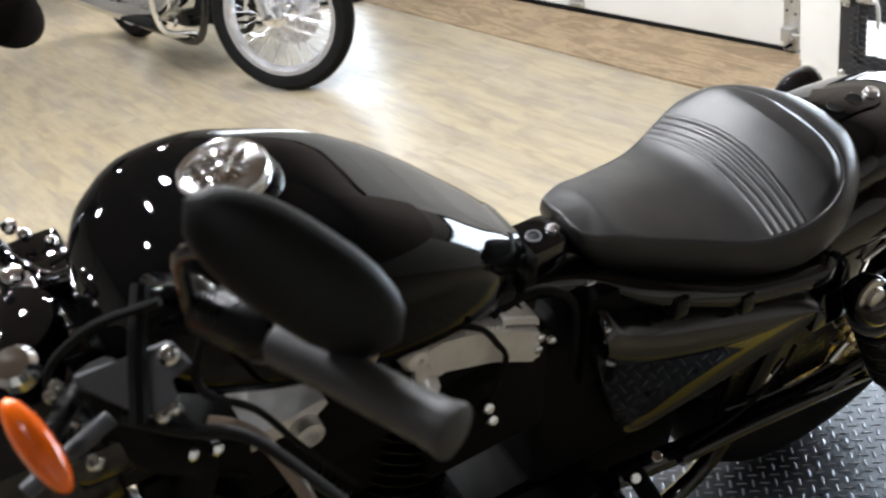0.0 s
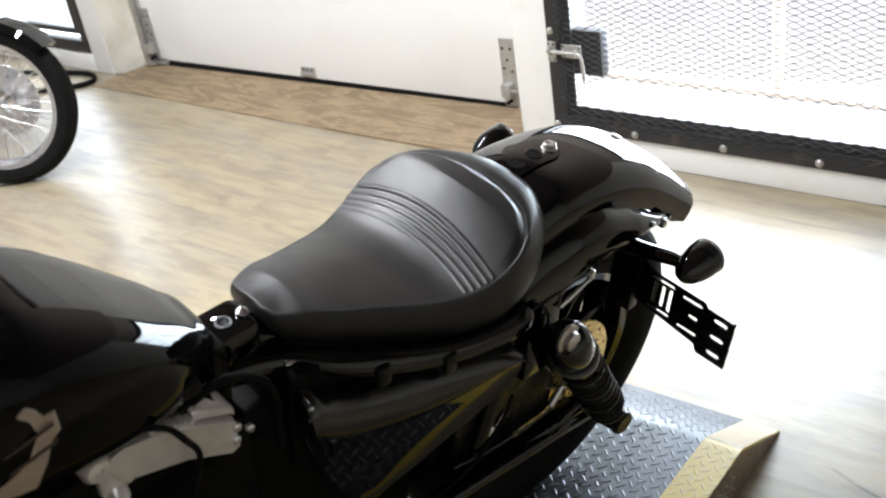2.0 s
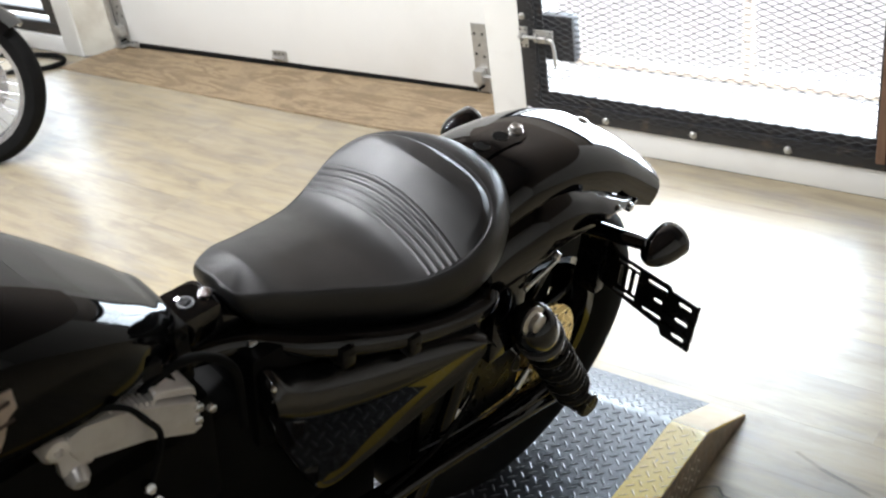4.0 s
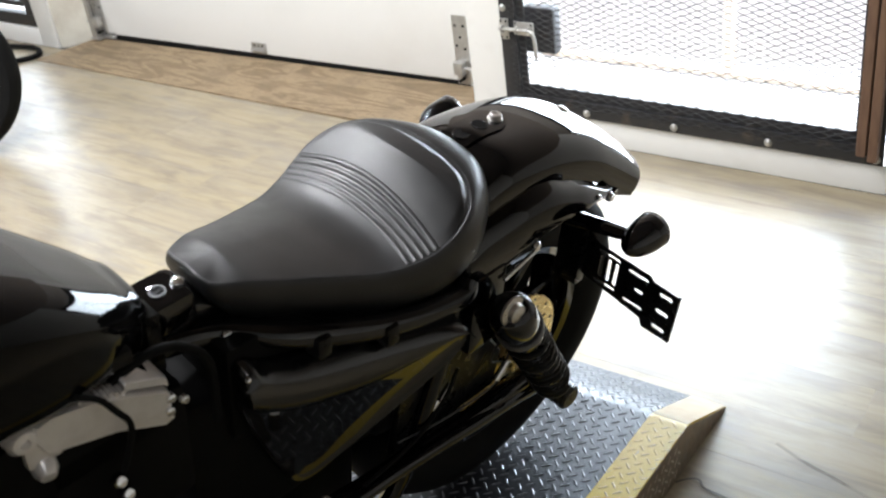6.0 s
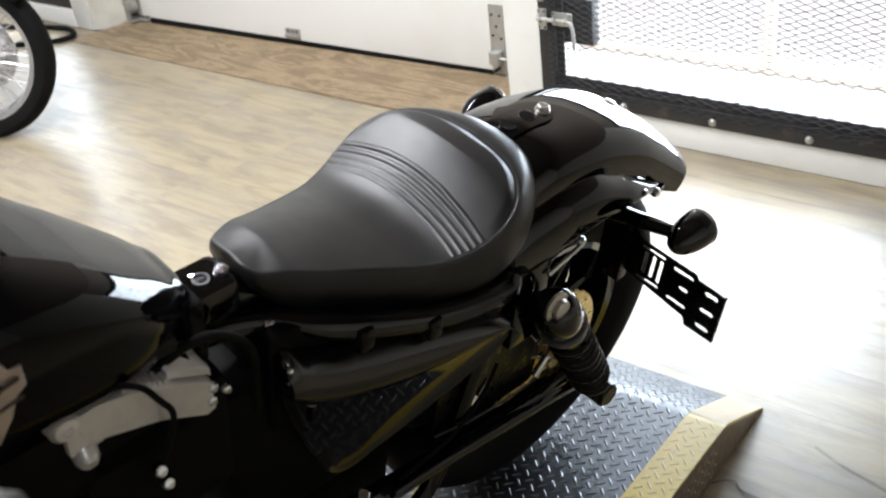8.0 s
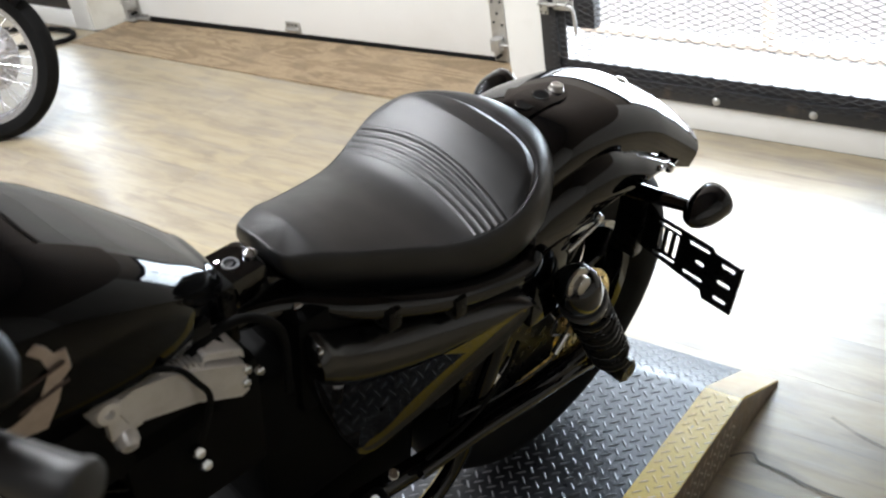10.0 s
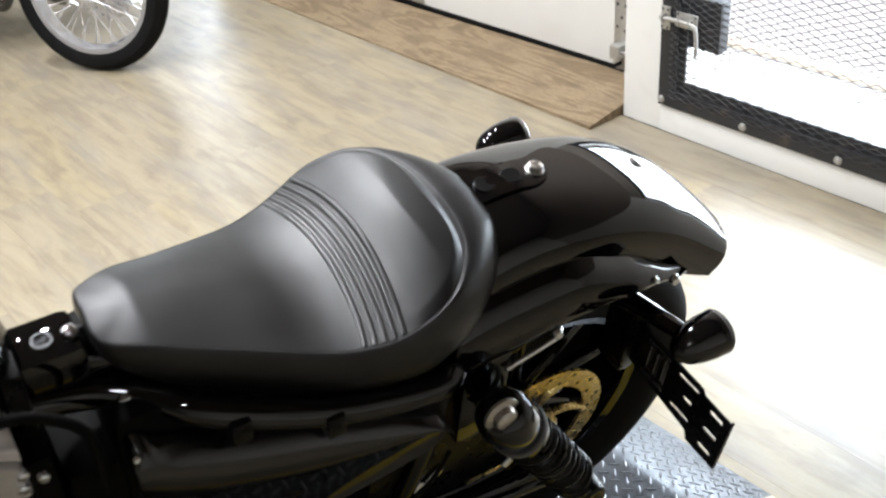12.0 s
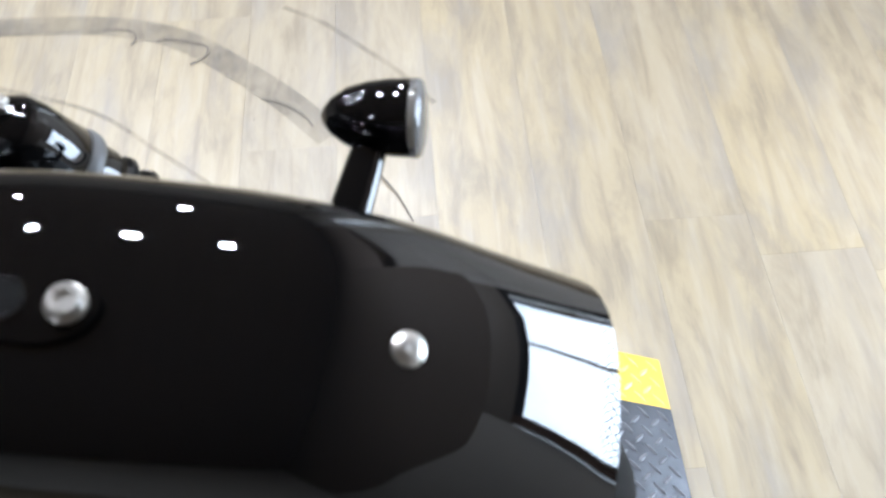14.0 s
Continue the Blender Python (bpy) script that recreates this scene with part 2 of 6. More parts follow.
# upper wall out of view: grey-brown chosen to darken reflections in the black paint
hdr = Mat("upper_wall_reflection_tone", (0.26, 0.22, 0.19), 0.6)
hdr.color(hdr.mix(hdr.noise(2.5, 6, hdr.stretch(0.5, 1, 7)), (0.27, 0.225, 0.195), (0.34, 0.29, 0.255)))
HEADER = hdr.m

# lintel out of view: a lighter step for the reflection beside the gate
lin = Mat("lintel_reflection_tone", (0.42, 0.38, 0.34), 0.5)
lin.color(lin.mix(lin.noise(5, 6), (0.42, 0.38, 0.34), (0.35, 0.315, 0.28)))
LINTEL = lin.m

cei = Mat("brown_timber_ceiling", (0.12, 0.09, 0.07), 0.7)
cei.color(cei.mix(cei.noise(2, 6, cei.stretch(0.4, 6, 1)), (0.10, 0.075, 0.058), (0.165, 0.127, 0.10)))
CEILING = cei.m

# closing walls: dimness put into the colour so that reflections stay dark
ful = Mat("dark_closing_wall", (0.2, 0.18, 0.16), 0.7)
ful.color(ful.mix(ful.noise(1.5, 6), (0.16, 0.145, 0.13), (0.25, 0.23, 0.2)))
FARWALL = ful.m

gat = Mat("dark_gate_steel", (0.035, 0.035, 0.037), 0.5, 0.3)
gat.color(gat.mix(gat.ramp(gat.noise(13, 7, rough=0.7), (0.56, 0.0), (0.7, 0.7)), (0.03, 0.03, 0.032), (0.1, 0.075, 0.055)))
GATE = gat.m

rus = Mat("rusty_steel_tube", (0.16, 0.09, 0.06), 0.65, 0.2)
rus.color(rus.mix(rus.noise(18, 7, rus.stretch(3, 3, 0.6)), (0.09, 0.05, 0.035), (0.27, 0.16, 0.10)))
RUST = rus.m

zin = Mat("galvanised_steel", (0.55, 0.55, 0.53), 0.4, 0.8)
zin.color(zin.mix(zin.noise(45, 4), (0.62, 0.62, 0.6), (0.4, 0.39, 0.37)))
ZINC = zin.m

out = Mat("pale_outdoor_paving", (0.28, 0.275, 0.265), 0.8)
out.color(out.mix(out.noise(1.2, 7), (0.60, 0.595, 0.58), (0.46, 0.455, 0.44)))
PAVING = out.m

# orange timber with the glare of overexposed daylight put into its pale colour
pine = Mat("orange_timber_paled_by_glare", (0.75, 0.42, 0.2), 0.6)
pine.color(pine.mix(pine.noise(5, 6, pine.stretch(8, 8, 0.8)), (0.90, 0.76, 0.63), (0.83, 0.68, 0.55)))
PINE = pine.m

scf = Mat("tyre_scuff", (0.12, 0.11, 0.10), 0.6)
sb = scf.node("ShaderNodeBsdfTransparent")
sm = scf.node("ShaderNodeMixShader")
scf.link(scf.ramp(scf.noise(11, 4, rough=0.6), (0.3, 0.04), (0.72, 0.42)), sm.inputs[0])
scf.link(sb.outputs[0], sm.inputs[1])
scf.link(scf.p.outputs[0], sm.inputs[2])
scf.link(sm.outputs[0], scf.t.nodes["Material Output"].inputs["Surface"])
SCUFF = scf.m
CRACK = Mat("dark_floor_chip", (0.15, 0.13, 0.105), 0.7).m



# ---- mesh helpers ----
def mesh_from(bm, name, material, smooth=True):
    bmesh.ops.recalc_face_normals(bm, faces=bm.faces)
    me = bpy.data.meshes.new(name)
    bm.to_mesh(me)
    bm.free()
    me.materials.append(material)
    if smooth:
        me.shade_smooth()
        me.set_sharp_from_angle(angle=radians(38))
    return me


def part(name, bm, material, parent, label=""):
    """One mesh object under a thing or a part."""
    ob = new(name, mesh_from(bm, name, material))
    ob.parent = parent
    return tagged(ob, label)


def thing(name, label, category, group="", kind="", at=None):
    """An empty at the base of a thing, which parents its parts."""
    ob = new(name)
    ob.empty_display_size = 0.05
    if at is not None:
        ob.matrix_world = at
    return tagged(ob, label, category, group, kind)


def solid(name, bm, material, label, category="", group="", kind=""):
    """A thing that is one mesh."""
    return tagged(new(name, mesh_from(bm, name, material)), label, category, group, kind)


def box(x0, x1, y0, y1, z0, z1, bevel=0.0, bm=None):
    bm = bm or bmesh.new()
    m = Matrix.Translation(((x0 + x1) / 2, (y0 + y1) / 2, (z0 + z1) / 2)) @ Matrix.Diagonal((x1 - x0, y1 - y0, z1 - z0, 1))
    verts = bmesh.ops.create_cube(bm, size=1, matrix=m)["verts"]
    if bevel:
        edges = list({e for v in verts for e in v.link_edges})
        bmesh.ops.bevel(bm, geom=edges, offset=bevel, segments=2, profile=0.6, affect="EDGES")
    return bm


def frame_of(d):
    """Two directions across d."""
    d = Vector(d).normalized()
    a = Vector((0, 0, 1)) if abs(d.z) < 0.9 else Vector((1, 0, 0))
    s = d.cross(a).normalized()
    return d, s, s.cross(d)


def loft(rings, bm=None, closed=True, caps=True):
    """A skin over rings of equally many points."""
    bm = bm or bmesh.new()
    rows = [[bm.verts.new(p) for p in ring] for ring in rings]
    n = len(rows[0])
    for a, b in zip(rows, rows[1:]):
        for i in range(n if closed else n - 1):
            j = (i + 1) % n
            bm.faces.new((a[i], a[j], b[j], b[i]))
    if caps and closed:
        bm.faces.new(rows[0][::-1])
        bm.faces.new(rows[-1])
    return bm


def lathe(base, axis, profile, seg=24, bm=None, caps=True):
    """A turned shape: profile is rows of (distance along the axis, radius)."""
    d, s, u = frame_of(axis)
    base = Vector(base)
    rings = [[base + d * h + (s * math.cos(2 * math.pi * i / seg) + u * math.sin(2 * math.pi * i / seg)) * max(r, 1e-4) for i in range(seg)] for h, r in profile]
    return loft(rings, bm, True, caps)


def rod(a, b, r, seg=16, bm=None, r2=None, edge=0.0):
    """A round bar from a to b, with its rims rounded."""
    a, b = Vector(a), Vector(b)
    n = (b - a).length
    r2 = r if r2 is None else r2
    e = edge or min(r, r2) * 0.18
    return lathe(a, b - a, [(0, r - e), (e, r), (n - e, r2), (n, r2 - e)], seg, bm)


def smooth_path(points, steps=6):
    """A Catmull-Rom line through points."""
    p = [Vector(q) for q in points]
    p = [2 * p[0] - p[1]] + p + [2 * p[-1] - p[-2]]
    line = []
    for i in range(1, len(p) - 2):
        a, b, c, d = p[i - 1:i + 3]
        for k in range(steps):
            t = k / steps
            line.append(0.5 * (2 * b + (c - a) * t + (2 * a - 5 * b + 4 * c - d) * t * t + (3 * b - a - 3 * c + d) * t ** 3))
    return line + [p[-2]]


def tube(points, r, seg=10, bm=None, steps=6):
    """A round tube along a smooth line; r may be one radius or a function of 0..1."""
    line = smooth_path(points, steps)
    up = None
    rings = []
    for i, q in enumerate(line):
        d = (line[min(i + 1, len(line) - 1)] - line[max(i - 1, 0)]).normalized()
        if up is None:
            _, s, up = frame_of(d)
        s = d.cross(up).normalized()
        up = s.cross(d).normalized()
        rad = r(i / (len(line) - 1)) if callable(r) else r
        rings.append([q + (s * math.cos(2 * math.pi * k / seg) + up * math.sin(2 * math.pi * k / seg)) * rad for k in range(seg)])
    return loft(rings, bm)


def ring_tube(c, axis, R, r, seg=48, sub=10, bm=None, squash=1.0):
    """A torus round axis; squash widens its section along the axis."""
    d, s, u = frame_of(axis)
    c = Vector(c)
    bm = bm or bmesh.new()
    rows = []
    for i in range(seg):
        a = 2 * math.pi * i / seg
        o = s * math.cos(a) + u * math.sin(a)
        rows.append([bm.verts.new(c + o * (R + r * math.cos(2 * math.pi * k / sub)) + d * (r * squash * math.sin(2 * math.pi * k / sub))) for k in range(sub)])
    for i in range(seg):
        for k in range(sub):
            a, b = rows[i], rows[(i + 1) % seg]
            bm.faces.new((a[k], a[(k + 1) % sub], b[(k + 1) % sub], b[k]))
    return bm


def plate(outline, normal, thick, bevel=0.0):
    """A flat plate: an outline of 3D points, thickened along normal."""
    bm = bmesh.new()
    n = Vector(normal).normalized() * thick
    a = [Vector(p) for p in outline]
    loft([a, [p + n for p in a]], bm)
    if bevel:
        bmesh.ops.bevel(bm, geom=list(bm.edges), offset=bevel, segments=1, affect="EDGES")
    return bm


def lerp_table(rows, x):
    """Rows of (x, values...), read at x along a smooth curve that does not overshoot."""
    n = len(rows)
    if x <= rows[0][0]:
        return rows[0][1:]
    if x >= rows[-1][0]:
        return rows[-1][1:]
    k = next(i for i in range(n - 1) if x <= rows[i + 1][0])
    h = rows[k + 1][0] - rows[k][0]
    t = (x - rows[k][0]) / h
    values = []
    for c in range(1, len(rows[0])):
        slope = [(rows[i + 1][c] - rows[i][c]) / (rows[i + 1][0] - rows[i][0]) for i in range(n - 1)]

        def tangent(i):
            if i == 0 or i == n - 1:
                return slope[0 if i == 0 else -1]
            a, b = slope[i - 1], slope[i]
            h0, h1 = rows[i][0] - rows[i - 1][0], rows[i + 1][0] - rows[i][0]
            m = (a * h1 + b * h0) / (h0 + h1)
            if a * b <= 0:
                return m * 0.3
            return math.copysign(min(abs(m), 3 * min(abs(a), abs(b))), m)
        p, q, d0, d1 = rows[k][c], rows[k + 1][c], tangent(k) * h, tangent(k + 1) * h
        values.append(p + d0 * t + (3 * (q - p) - 2 * d0 - d1) * t * t + (2 * (p - q) + d0 + d1) * t ** 3)
    return tuple(values)


# ---- the building ----
WY = 3.165          # inner face of the north wall
X0, X1, Y0, TOP = -6.5, 3.0, -3.5, 3.0

bm = bmesh.new()
bmesh.ops.create_grid(bm, x_segments=1, y_segments=1, size=600)
for v in bm.verts:
    v.co.z = -0.11
solid("ground", bm, PAVING, "pale paved ground outside the workshop", "ground", kind="structure")

bm = box(X0, X1, Y0, WY + 0.3, -0.10, -0.006)
floor = solid("floor", bm, SATIN, "pale wood-look vinyl plank workshop floor", "floor", kind="structure")

bm = bmesh.new()
for x0, x1, z0, z1 in ((X0, -5.47, 0, TOP), (-5.47, -4.31, 0, 0.09), (-5.47, -4.31, 2.16, TOP), (-4.31, -4.17, 0, TOP),
                       (-1.61, -1.455, 0, 1.46), (-0.155, X1, 0, 1.46)):
    box(x0, x1, WY, WY + 0.24, z0, z1, 0.004, bm)
wall_north = solid("wall_north", bm, WALL, "white painted wall round the gate and garage door", "wall", kind="structure")
# lintel and headers are assumed parts, coloured to shape reflections
part("gate_lintel", box(-1.455, -0.155, WY, WY + 0.24, 1.24, 1.46, 0.004), LINTEL, wall_north, "lintel over the gate, out of view, toned for reflections")
part("gate_header", box(-1.61, X1, WY, WY + 0.24, 1.46, TOP, 0.004), HEADER, wall_north, "upper wall over the gate, out of view, coloured grey-brown to darken reflections")
part("door_header", box(-4.17, -1.61, WY, WY + 0.24, 2.3, TOP, 0.004), HEADER, wall_north, "upper wall over the garage door, out of view, coloured grey-brown to darken reflections")
bm = box(-1.455, -0.155, WY - 0.002, WY + 0.16, 0, 0.095, 0.004)
part("sill_board", bm, WALL, wall_north, "scuffed white board under the gate")
# the cream return beside the garage door
bm = bmesh.new()
loft([[(-4.172, WY + 0.012, z), (-3.955, 3.275, z), (-3.955, 3.42, z), (-4.172, 3.42, z)] for z in (0.0, 2.3)], bm)
part("jamb_return", bm, JAMB, wall_north, "grubby cream door jamb")
bm = box(-1.71, -1.612, 3.30, 3.42, 0, 2.3, 0.003)
part("jamb_right", bm, WALL, wall_north)

solid("wall_south", box(X0, X1, Y0 - 0.2, Y0, -0.1, TOP), FARWALL, "assumed rear wall of the workshop, coloured dark grey to keep reflections low", "wall", kind="structure")
solid("wall_west", box(X0 - 0.2, X0, Y0 - 0.2, WY + 0.24, -0.1, TOP), FARWALL, "assumed side wall of the workshop, coloured dark grey to keep reflections low", "wall", kind="structure")
solid("wall_east", box(X1, X1 + 0.2, Y0 - 0.2, WY + 0.24, -0.1, TOP), WALL, "white painted side wall of the workshop", "wall", kind="structure")
solid("ceiling", box(X0 - 0.2, X1 + 0.2, Y0 - 0.2, WY + 0.24, TOP, TOP + 0.2), CEILING, "brown timber workshop ceiling", "ceiling", kind="structure")

# the added fill lamps get a fitting as well
for x, y in DOWNLIGHTS_AND_FILLS:
    t = thing("downlight_or_fill", "small round white ceiling light, some only added as fill", "lamp", "ceiling downlights", at=pose(x, y, 2.94))
    part("trim_ring", ring_tube((0, 0, 0.0), (0, 0, 1), 0.062, 0.008, 28, 8), WALL, t)
    part("housing", lathe((0, 0, 0.01), (0, 0, 1), [(0, 0.056), (0.05, 0.05)], 24), SATIN, t)

# shop window beside the garage door, dark metal frame
win = thing("window_1", "tall shop window in a dark metal frame", "window", kind="structure", at=pose(0, 0, 0))
for name, dims in (("bottom_rail", (-5.45, -4.33, 0.095, 0.155)), ("top_rail", (-5.45, -4.33, 2.10, 2.155)), ("left_stile", (-5.45, -5.39, 0.155, 2.10)), ("right_stile", (-4.39, -4.33, 0.155, 2.10))):
    part(name, box(dims[0], dims[1], WY + 0.01, WY + 0.07, dims[2], dims[3], 0.004), GATE, win)
for name, dims in (("inner_bottom_rail", (-5.36, -4.42, 0.185, 0.215)), ("inner_right_stile", (-4.45, -4.42, 0.215, 2.08))):
    part(name, box(dims[0], dims[1], WY + 0.03, WY + 0.06, dims[2], dims[3], 0.003), GATE, win)

# ---- sectional garage door ----
GD = pose(-2.83, 3.303, 0.0, 0, 0, 1.95)
gdoor = thing("garage_door", "closed white sectional garage door with a black rubber bottom seal", "garage door", kind="structure", at=GD)
hw = 1.10
for k, (z0, z1) in enumerate(((0.075, 0.62), (0.625, 1.17), (1.175, 1.72), (1.725, 2.32))):
    bm = box(-hw, hw, 0.0, 0.045, z0, z1, 0.004)
    part("door_panel", bm, DOORWHITE, gdoor)
part("bottom_seal", box(-hw + 0.01, hw - 0.01, -0.006, 0.045, 0.048, 0.072, 0.006), RUBBER, gdoor, "black rubber bottom seal")


def bracket(parent, x, w, h, z):
    """A pressed steel hinge plate with a knuckle and screws."""
    b = part("hinge_bracket", box(x - w / 2, x + w / 2, -0.006, -0.001, z, z + h, 0.0015), ZINC, parent, "galvanised steel hinge plate")
    part("knuckle", rod((x - w * 0.45, -0.012, z + h * 0.35), (x + w * 0.45, -0.012, z + h * 0.35), 0.008, 12), ZINC, b)
    for dx in (-0.28, 0, 0.28):
        part("screw", lathe((x + dx * w, -0.005, z + h * 0.75), (0, -1, 0), [(0, 0.005), (0.002, 0.005), (0.004, 0.002)], 10), SATIN, b)


bracket(gdoor, -0.02, 0.085, 0.05, 0.078)
bracket(gdoor, -1.03, 0.10, 0.035, 0.05)
for x in (-1.07, 1.06):
    pl_ = part("corner_plate", box(x - 0.032, x + 0.032, -0.006, -0.001, 0.06, 0.34, 0.002), ZINC, gdoor, "galvanised steel corner plate")
    part("roller_axle", rod((x, -0.03, 0.14), (x + 0.07 * (1 if x > 0 else -1), -0.03, 0.14), 0.006, 10), ZINC, pl_)
    part("lug", box(x - 0.02, x + 0.02, -0.045, -0.006, 0.115, 0.165, 0.004), ZINC, pl_)
    for dx, z in ((-0.018, 0.30), (0.018, 0.30), (-0.018, 0.22), (0.018, 0.21), (0.0, 0.255)):
        part("screw", lathe((x + dx, -0.005, z), (0, -1, 0), [(0, 0.0055), (0.002, 0.0055), (0.004, 0.002)], 10), SATIN, pl_)
    part("cable_pin", rod((x, -0.006, 0.09), (x, -0.04, 0.09), 0.007, 10), SATIN, pl_)
track = thing("door_track", "galvanised vertical roller track beside the garage door", "door track", kind="structure", at=pose(-3.935, 3.255, 0.0))
part("channel", box(-0.015, 0.015, -0.03, 0.03, 0.06, 2.4, 0.004), ZINC, track)
part("foot_angle", box(-0.03, 0.045, -0.035, 0.03, 0.055, 0.062), ZINC, track)
part("lift_cable", rod((0.03, -0.02, 0.1), (0.02, -0.02, 2.4), 0.002, 6), SATIN, track)

# plywood threshold sloping up to the door
bm = bmesh.new()
loft([[(-4.145, 3.008, 0.0), (-4.145, 3.008, 0.004), (-3.955, 3.262, 0.05), (-3.955, 3.262, 0.0)],
      [(-2.9, 3.008, 0.0), (-2.9, 3.008, 0.006), (-2.9, 3.298, 0.055), (-2.9, 3.298, 0.0)],
      [(-1.617, 3.011, 0.0), (-1.617, 3.011, 0.012), (-1.617, 3.335, 0.062), (-1.617, 3.335, 0.0)]], bm)
solid("threshold_ramp", bm, PLYWOOD, "worn plywood threshold ramp along the garage door", "ramp", kind="structure")

# ---- steel mesh gates ----
BOLTS = (-1.442, -1.134, -0.816, -0.505, -0.187)


def mesh_panel(x0, x1, z0, z1, y):
    """Expanded metal: rows of zigzag strands that meet at their bends."""
    px, pz, r = 0.0485, 0.0208, 0.0014
    nx, nz = int((x1 - x0) / px * 2), int((z1 - z0) / pz)
    verts, faces = [], []
    for j in range(nz):
        for s in (1, -1):
            row = []
            for i in range(nx + 1):
                up = 0.5 * pz * (0.86 if (i % 2) else 0.0)
                x, z = x0 + i * px / 2, z0 + j * pz + pz / 2 + s * up
                k = len(verts)
                verts += [(x, y - r, z), (x, y + 0.3 * r, z + r), (x, y + r * 1.6, z), (x, y, z - r)]
                row.append(k)
            for a, b in zip(row, row[1:]):
                for q in range(4):
                    faces.append((a + q, a + (q + 1) % 4, b + (q + 1) % 4, b + q))
    me = bpy.data.meshes.new("expanded_mesh")
    # neighbouring rows share their bends: every second row is moved by half a diamond
    me.from_pydata(verts, [], faces)
    me.materials.append(GATE)
    return me


def gate_leaf(x0, x1, label):
    g = thing("mesh_gate", label, "gate", at=pose(0, 0, 0))
    part("bottom_rail", box(x0, x1, 3.150, 3.162, 0.097, 0.153, 0.002), GATE, g)
    part("top_rail", box(x0, x1, 3.150, 3.162, 1.175, 1.237, 0.002), GATE, g)
    part("stile", box(x0, x0 + 0.062, 3.150, 3.162, 0.153, 1.175, 0.002), GATE, g)
    part("stile", box(x1 - 0.062, x1, 3.150, 3.162, 0.153, 1.175, 0.002), GATE, g)
    part("inner_angle", box(x0 + 0.05, x1 - 0.05, 3.166, 3.172, 0.140, 0.188, 0.001), GATE, g)
    part("inner_angle", box(x0 + 0.056, x0 + 0.088, 3.166, 3.172, 0.188, 1.19, 0.001), GATE, g)
    part("inner_angle", box(x1 - 0.088, x1 - 0.056, 3.166, 3.172, 0.188, 1.19, 0.001), GATE, g)
    m = new("expanded_mesh", mesh_panel(x0 + 0.040, x1 - 0.040, 0.128, 1.21, 3.1462))
    m.parent = g
    tagged(m, "dark expanded metal mesh", kind="stuff")
    return g


gate = gate_leaf(-1.455, -0.168, "dark steel gate of expanded metal mesh with a slide bolt")
for x in BOLTS:
    part("bolt", lathe((x, 3.150, 0.117), (0, -1, 0), [(0, 0.013), (0.004, 0.0125), (0.008, 0.007), (0.0095, 0.001)], 16), ZINC, gate, "zinc round-head bolt")
for z in (0.46, 0.82, 1.1):
    part("bolt", lathe((-1.44, 3.150, z), (0, -1, 0), [(0, 0.013), (0.004, 0.0125), (0.008, 0.007), (0.0095, 0.001)], 16), ZINC, gate, "zinc round-head bolt")
part("lock_box", box(-1.384, -1.268, 3.19, 3.235, 0.296, 0.455, 0.003), GATE, gate, "dark steel lock box")
part("latch_plate", box(-1.452, -1.418, 3.142, 3.149, 0.352, 0.425, 0.002), ZINC, gate, "zinc slide bolt plate")
part("latch_plate", box(-1.395, -1.318, 3.142, 3.149, 0.372, 0.418, 0.002), ZINC, gate, "zinc slide bolt plate")
part("latch_bolt", tube([(-1.448, 3.132, 0.392), (-1.40, 3.132, 0.393), (-1.335, 3.130, 0.393), (-1.312, 3.127, 0.385), (-1.303, 3.124, 0.350), (-1.300, 3.122, 0.302)], 0.0065, 10), ZINC, gate, "bent zinc bolt handle")
for x, z in ((-1.445, 0.360), (-1.425, 0.360), (-1.445, 0.416), (-1.425, 0.416), (-1.388, 0.379), (-1.325, 0.379), (-1.388, 0.412), (-1.325, 0.412)):
    part("screw", lathe((x, 3.1425, z), (0, -1, 0), [(0, 0.004), (0.0015, 0.004), (0.003, 0.0015)], 8), SATIN, gate)
for x in (-1.435, -1.378, -1.335):
    part("latch_guide", ring_tube((x, 3.133, 0.392), (1, 0, 0), 0.0105, 0.004, 18, 8), ZINC, gate)
part("edge_tube", box(-0.205, -0.178, 3.118, 3.149, 0.12, 1.23, 0.004), RUST, gate, "rusty steel edge tube")
part("edge_tube", box(-0.240, -0.212, 3.125, 3.149, 0.13, 1.23, 0.004), RUST, gate, "rusty steel edge tube")

# timber posts and foot beam outside the gate
fr = thing("timber_frame", "orange-stained timber posts on a low beam outside", "timber frame", at=pose(0, 4.12, -0.11))
part("foot_beam", box(-2.4, 2.2, -0.02, 0.03, 0.0, 0.022, 0.004), PINE, fr)
for x in (-2.35, -1.005, 0.75, 2.15):
    part("post", box(x - 0.045, x - 0.005, -0.015, 0.025, 0.022, 2.6, 0.004), PINE, fr)

# a black hose on the floor by the window
bm = tube([(-4.74, 2.64, 0.014), (-4.57, 2.74, 0.014), (-4.34, 2.86, 0.014), (-4.20, 2.96, 0.014), (-4.18, 3.05, 0.014), (-4.30, 3.10, 0.016), (-4.54, 3.05, 0.016), (-4.82, 2.97, 0.014), (-5.12, 2.92, 0.014)], 0.013, 10)
solid("hose", bm, RUBBER, "black rubber hose looped on the floor", "hose")
bm = tube([(-4.67, 2.52, 0.010), (-4.50, 2.64, 0.010), (-4.32, 2.68, 0.010), (-4.24, 2.62, 0.010), (-4.37, 2.54, 0.010), (-4.62, 2.42, 0.010)], 0.009, 8)
solid("hose", bm, RUBBER, "thin black cable looped on the floor", "hose")


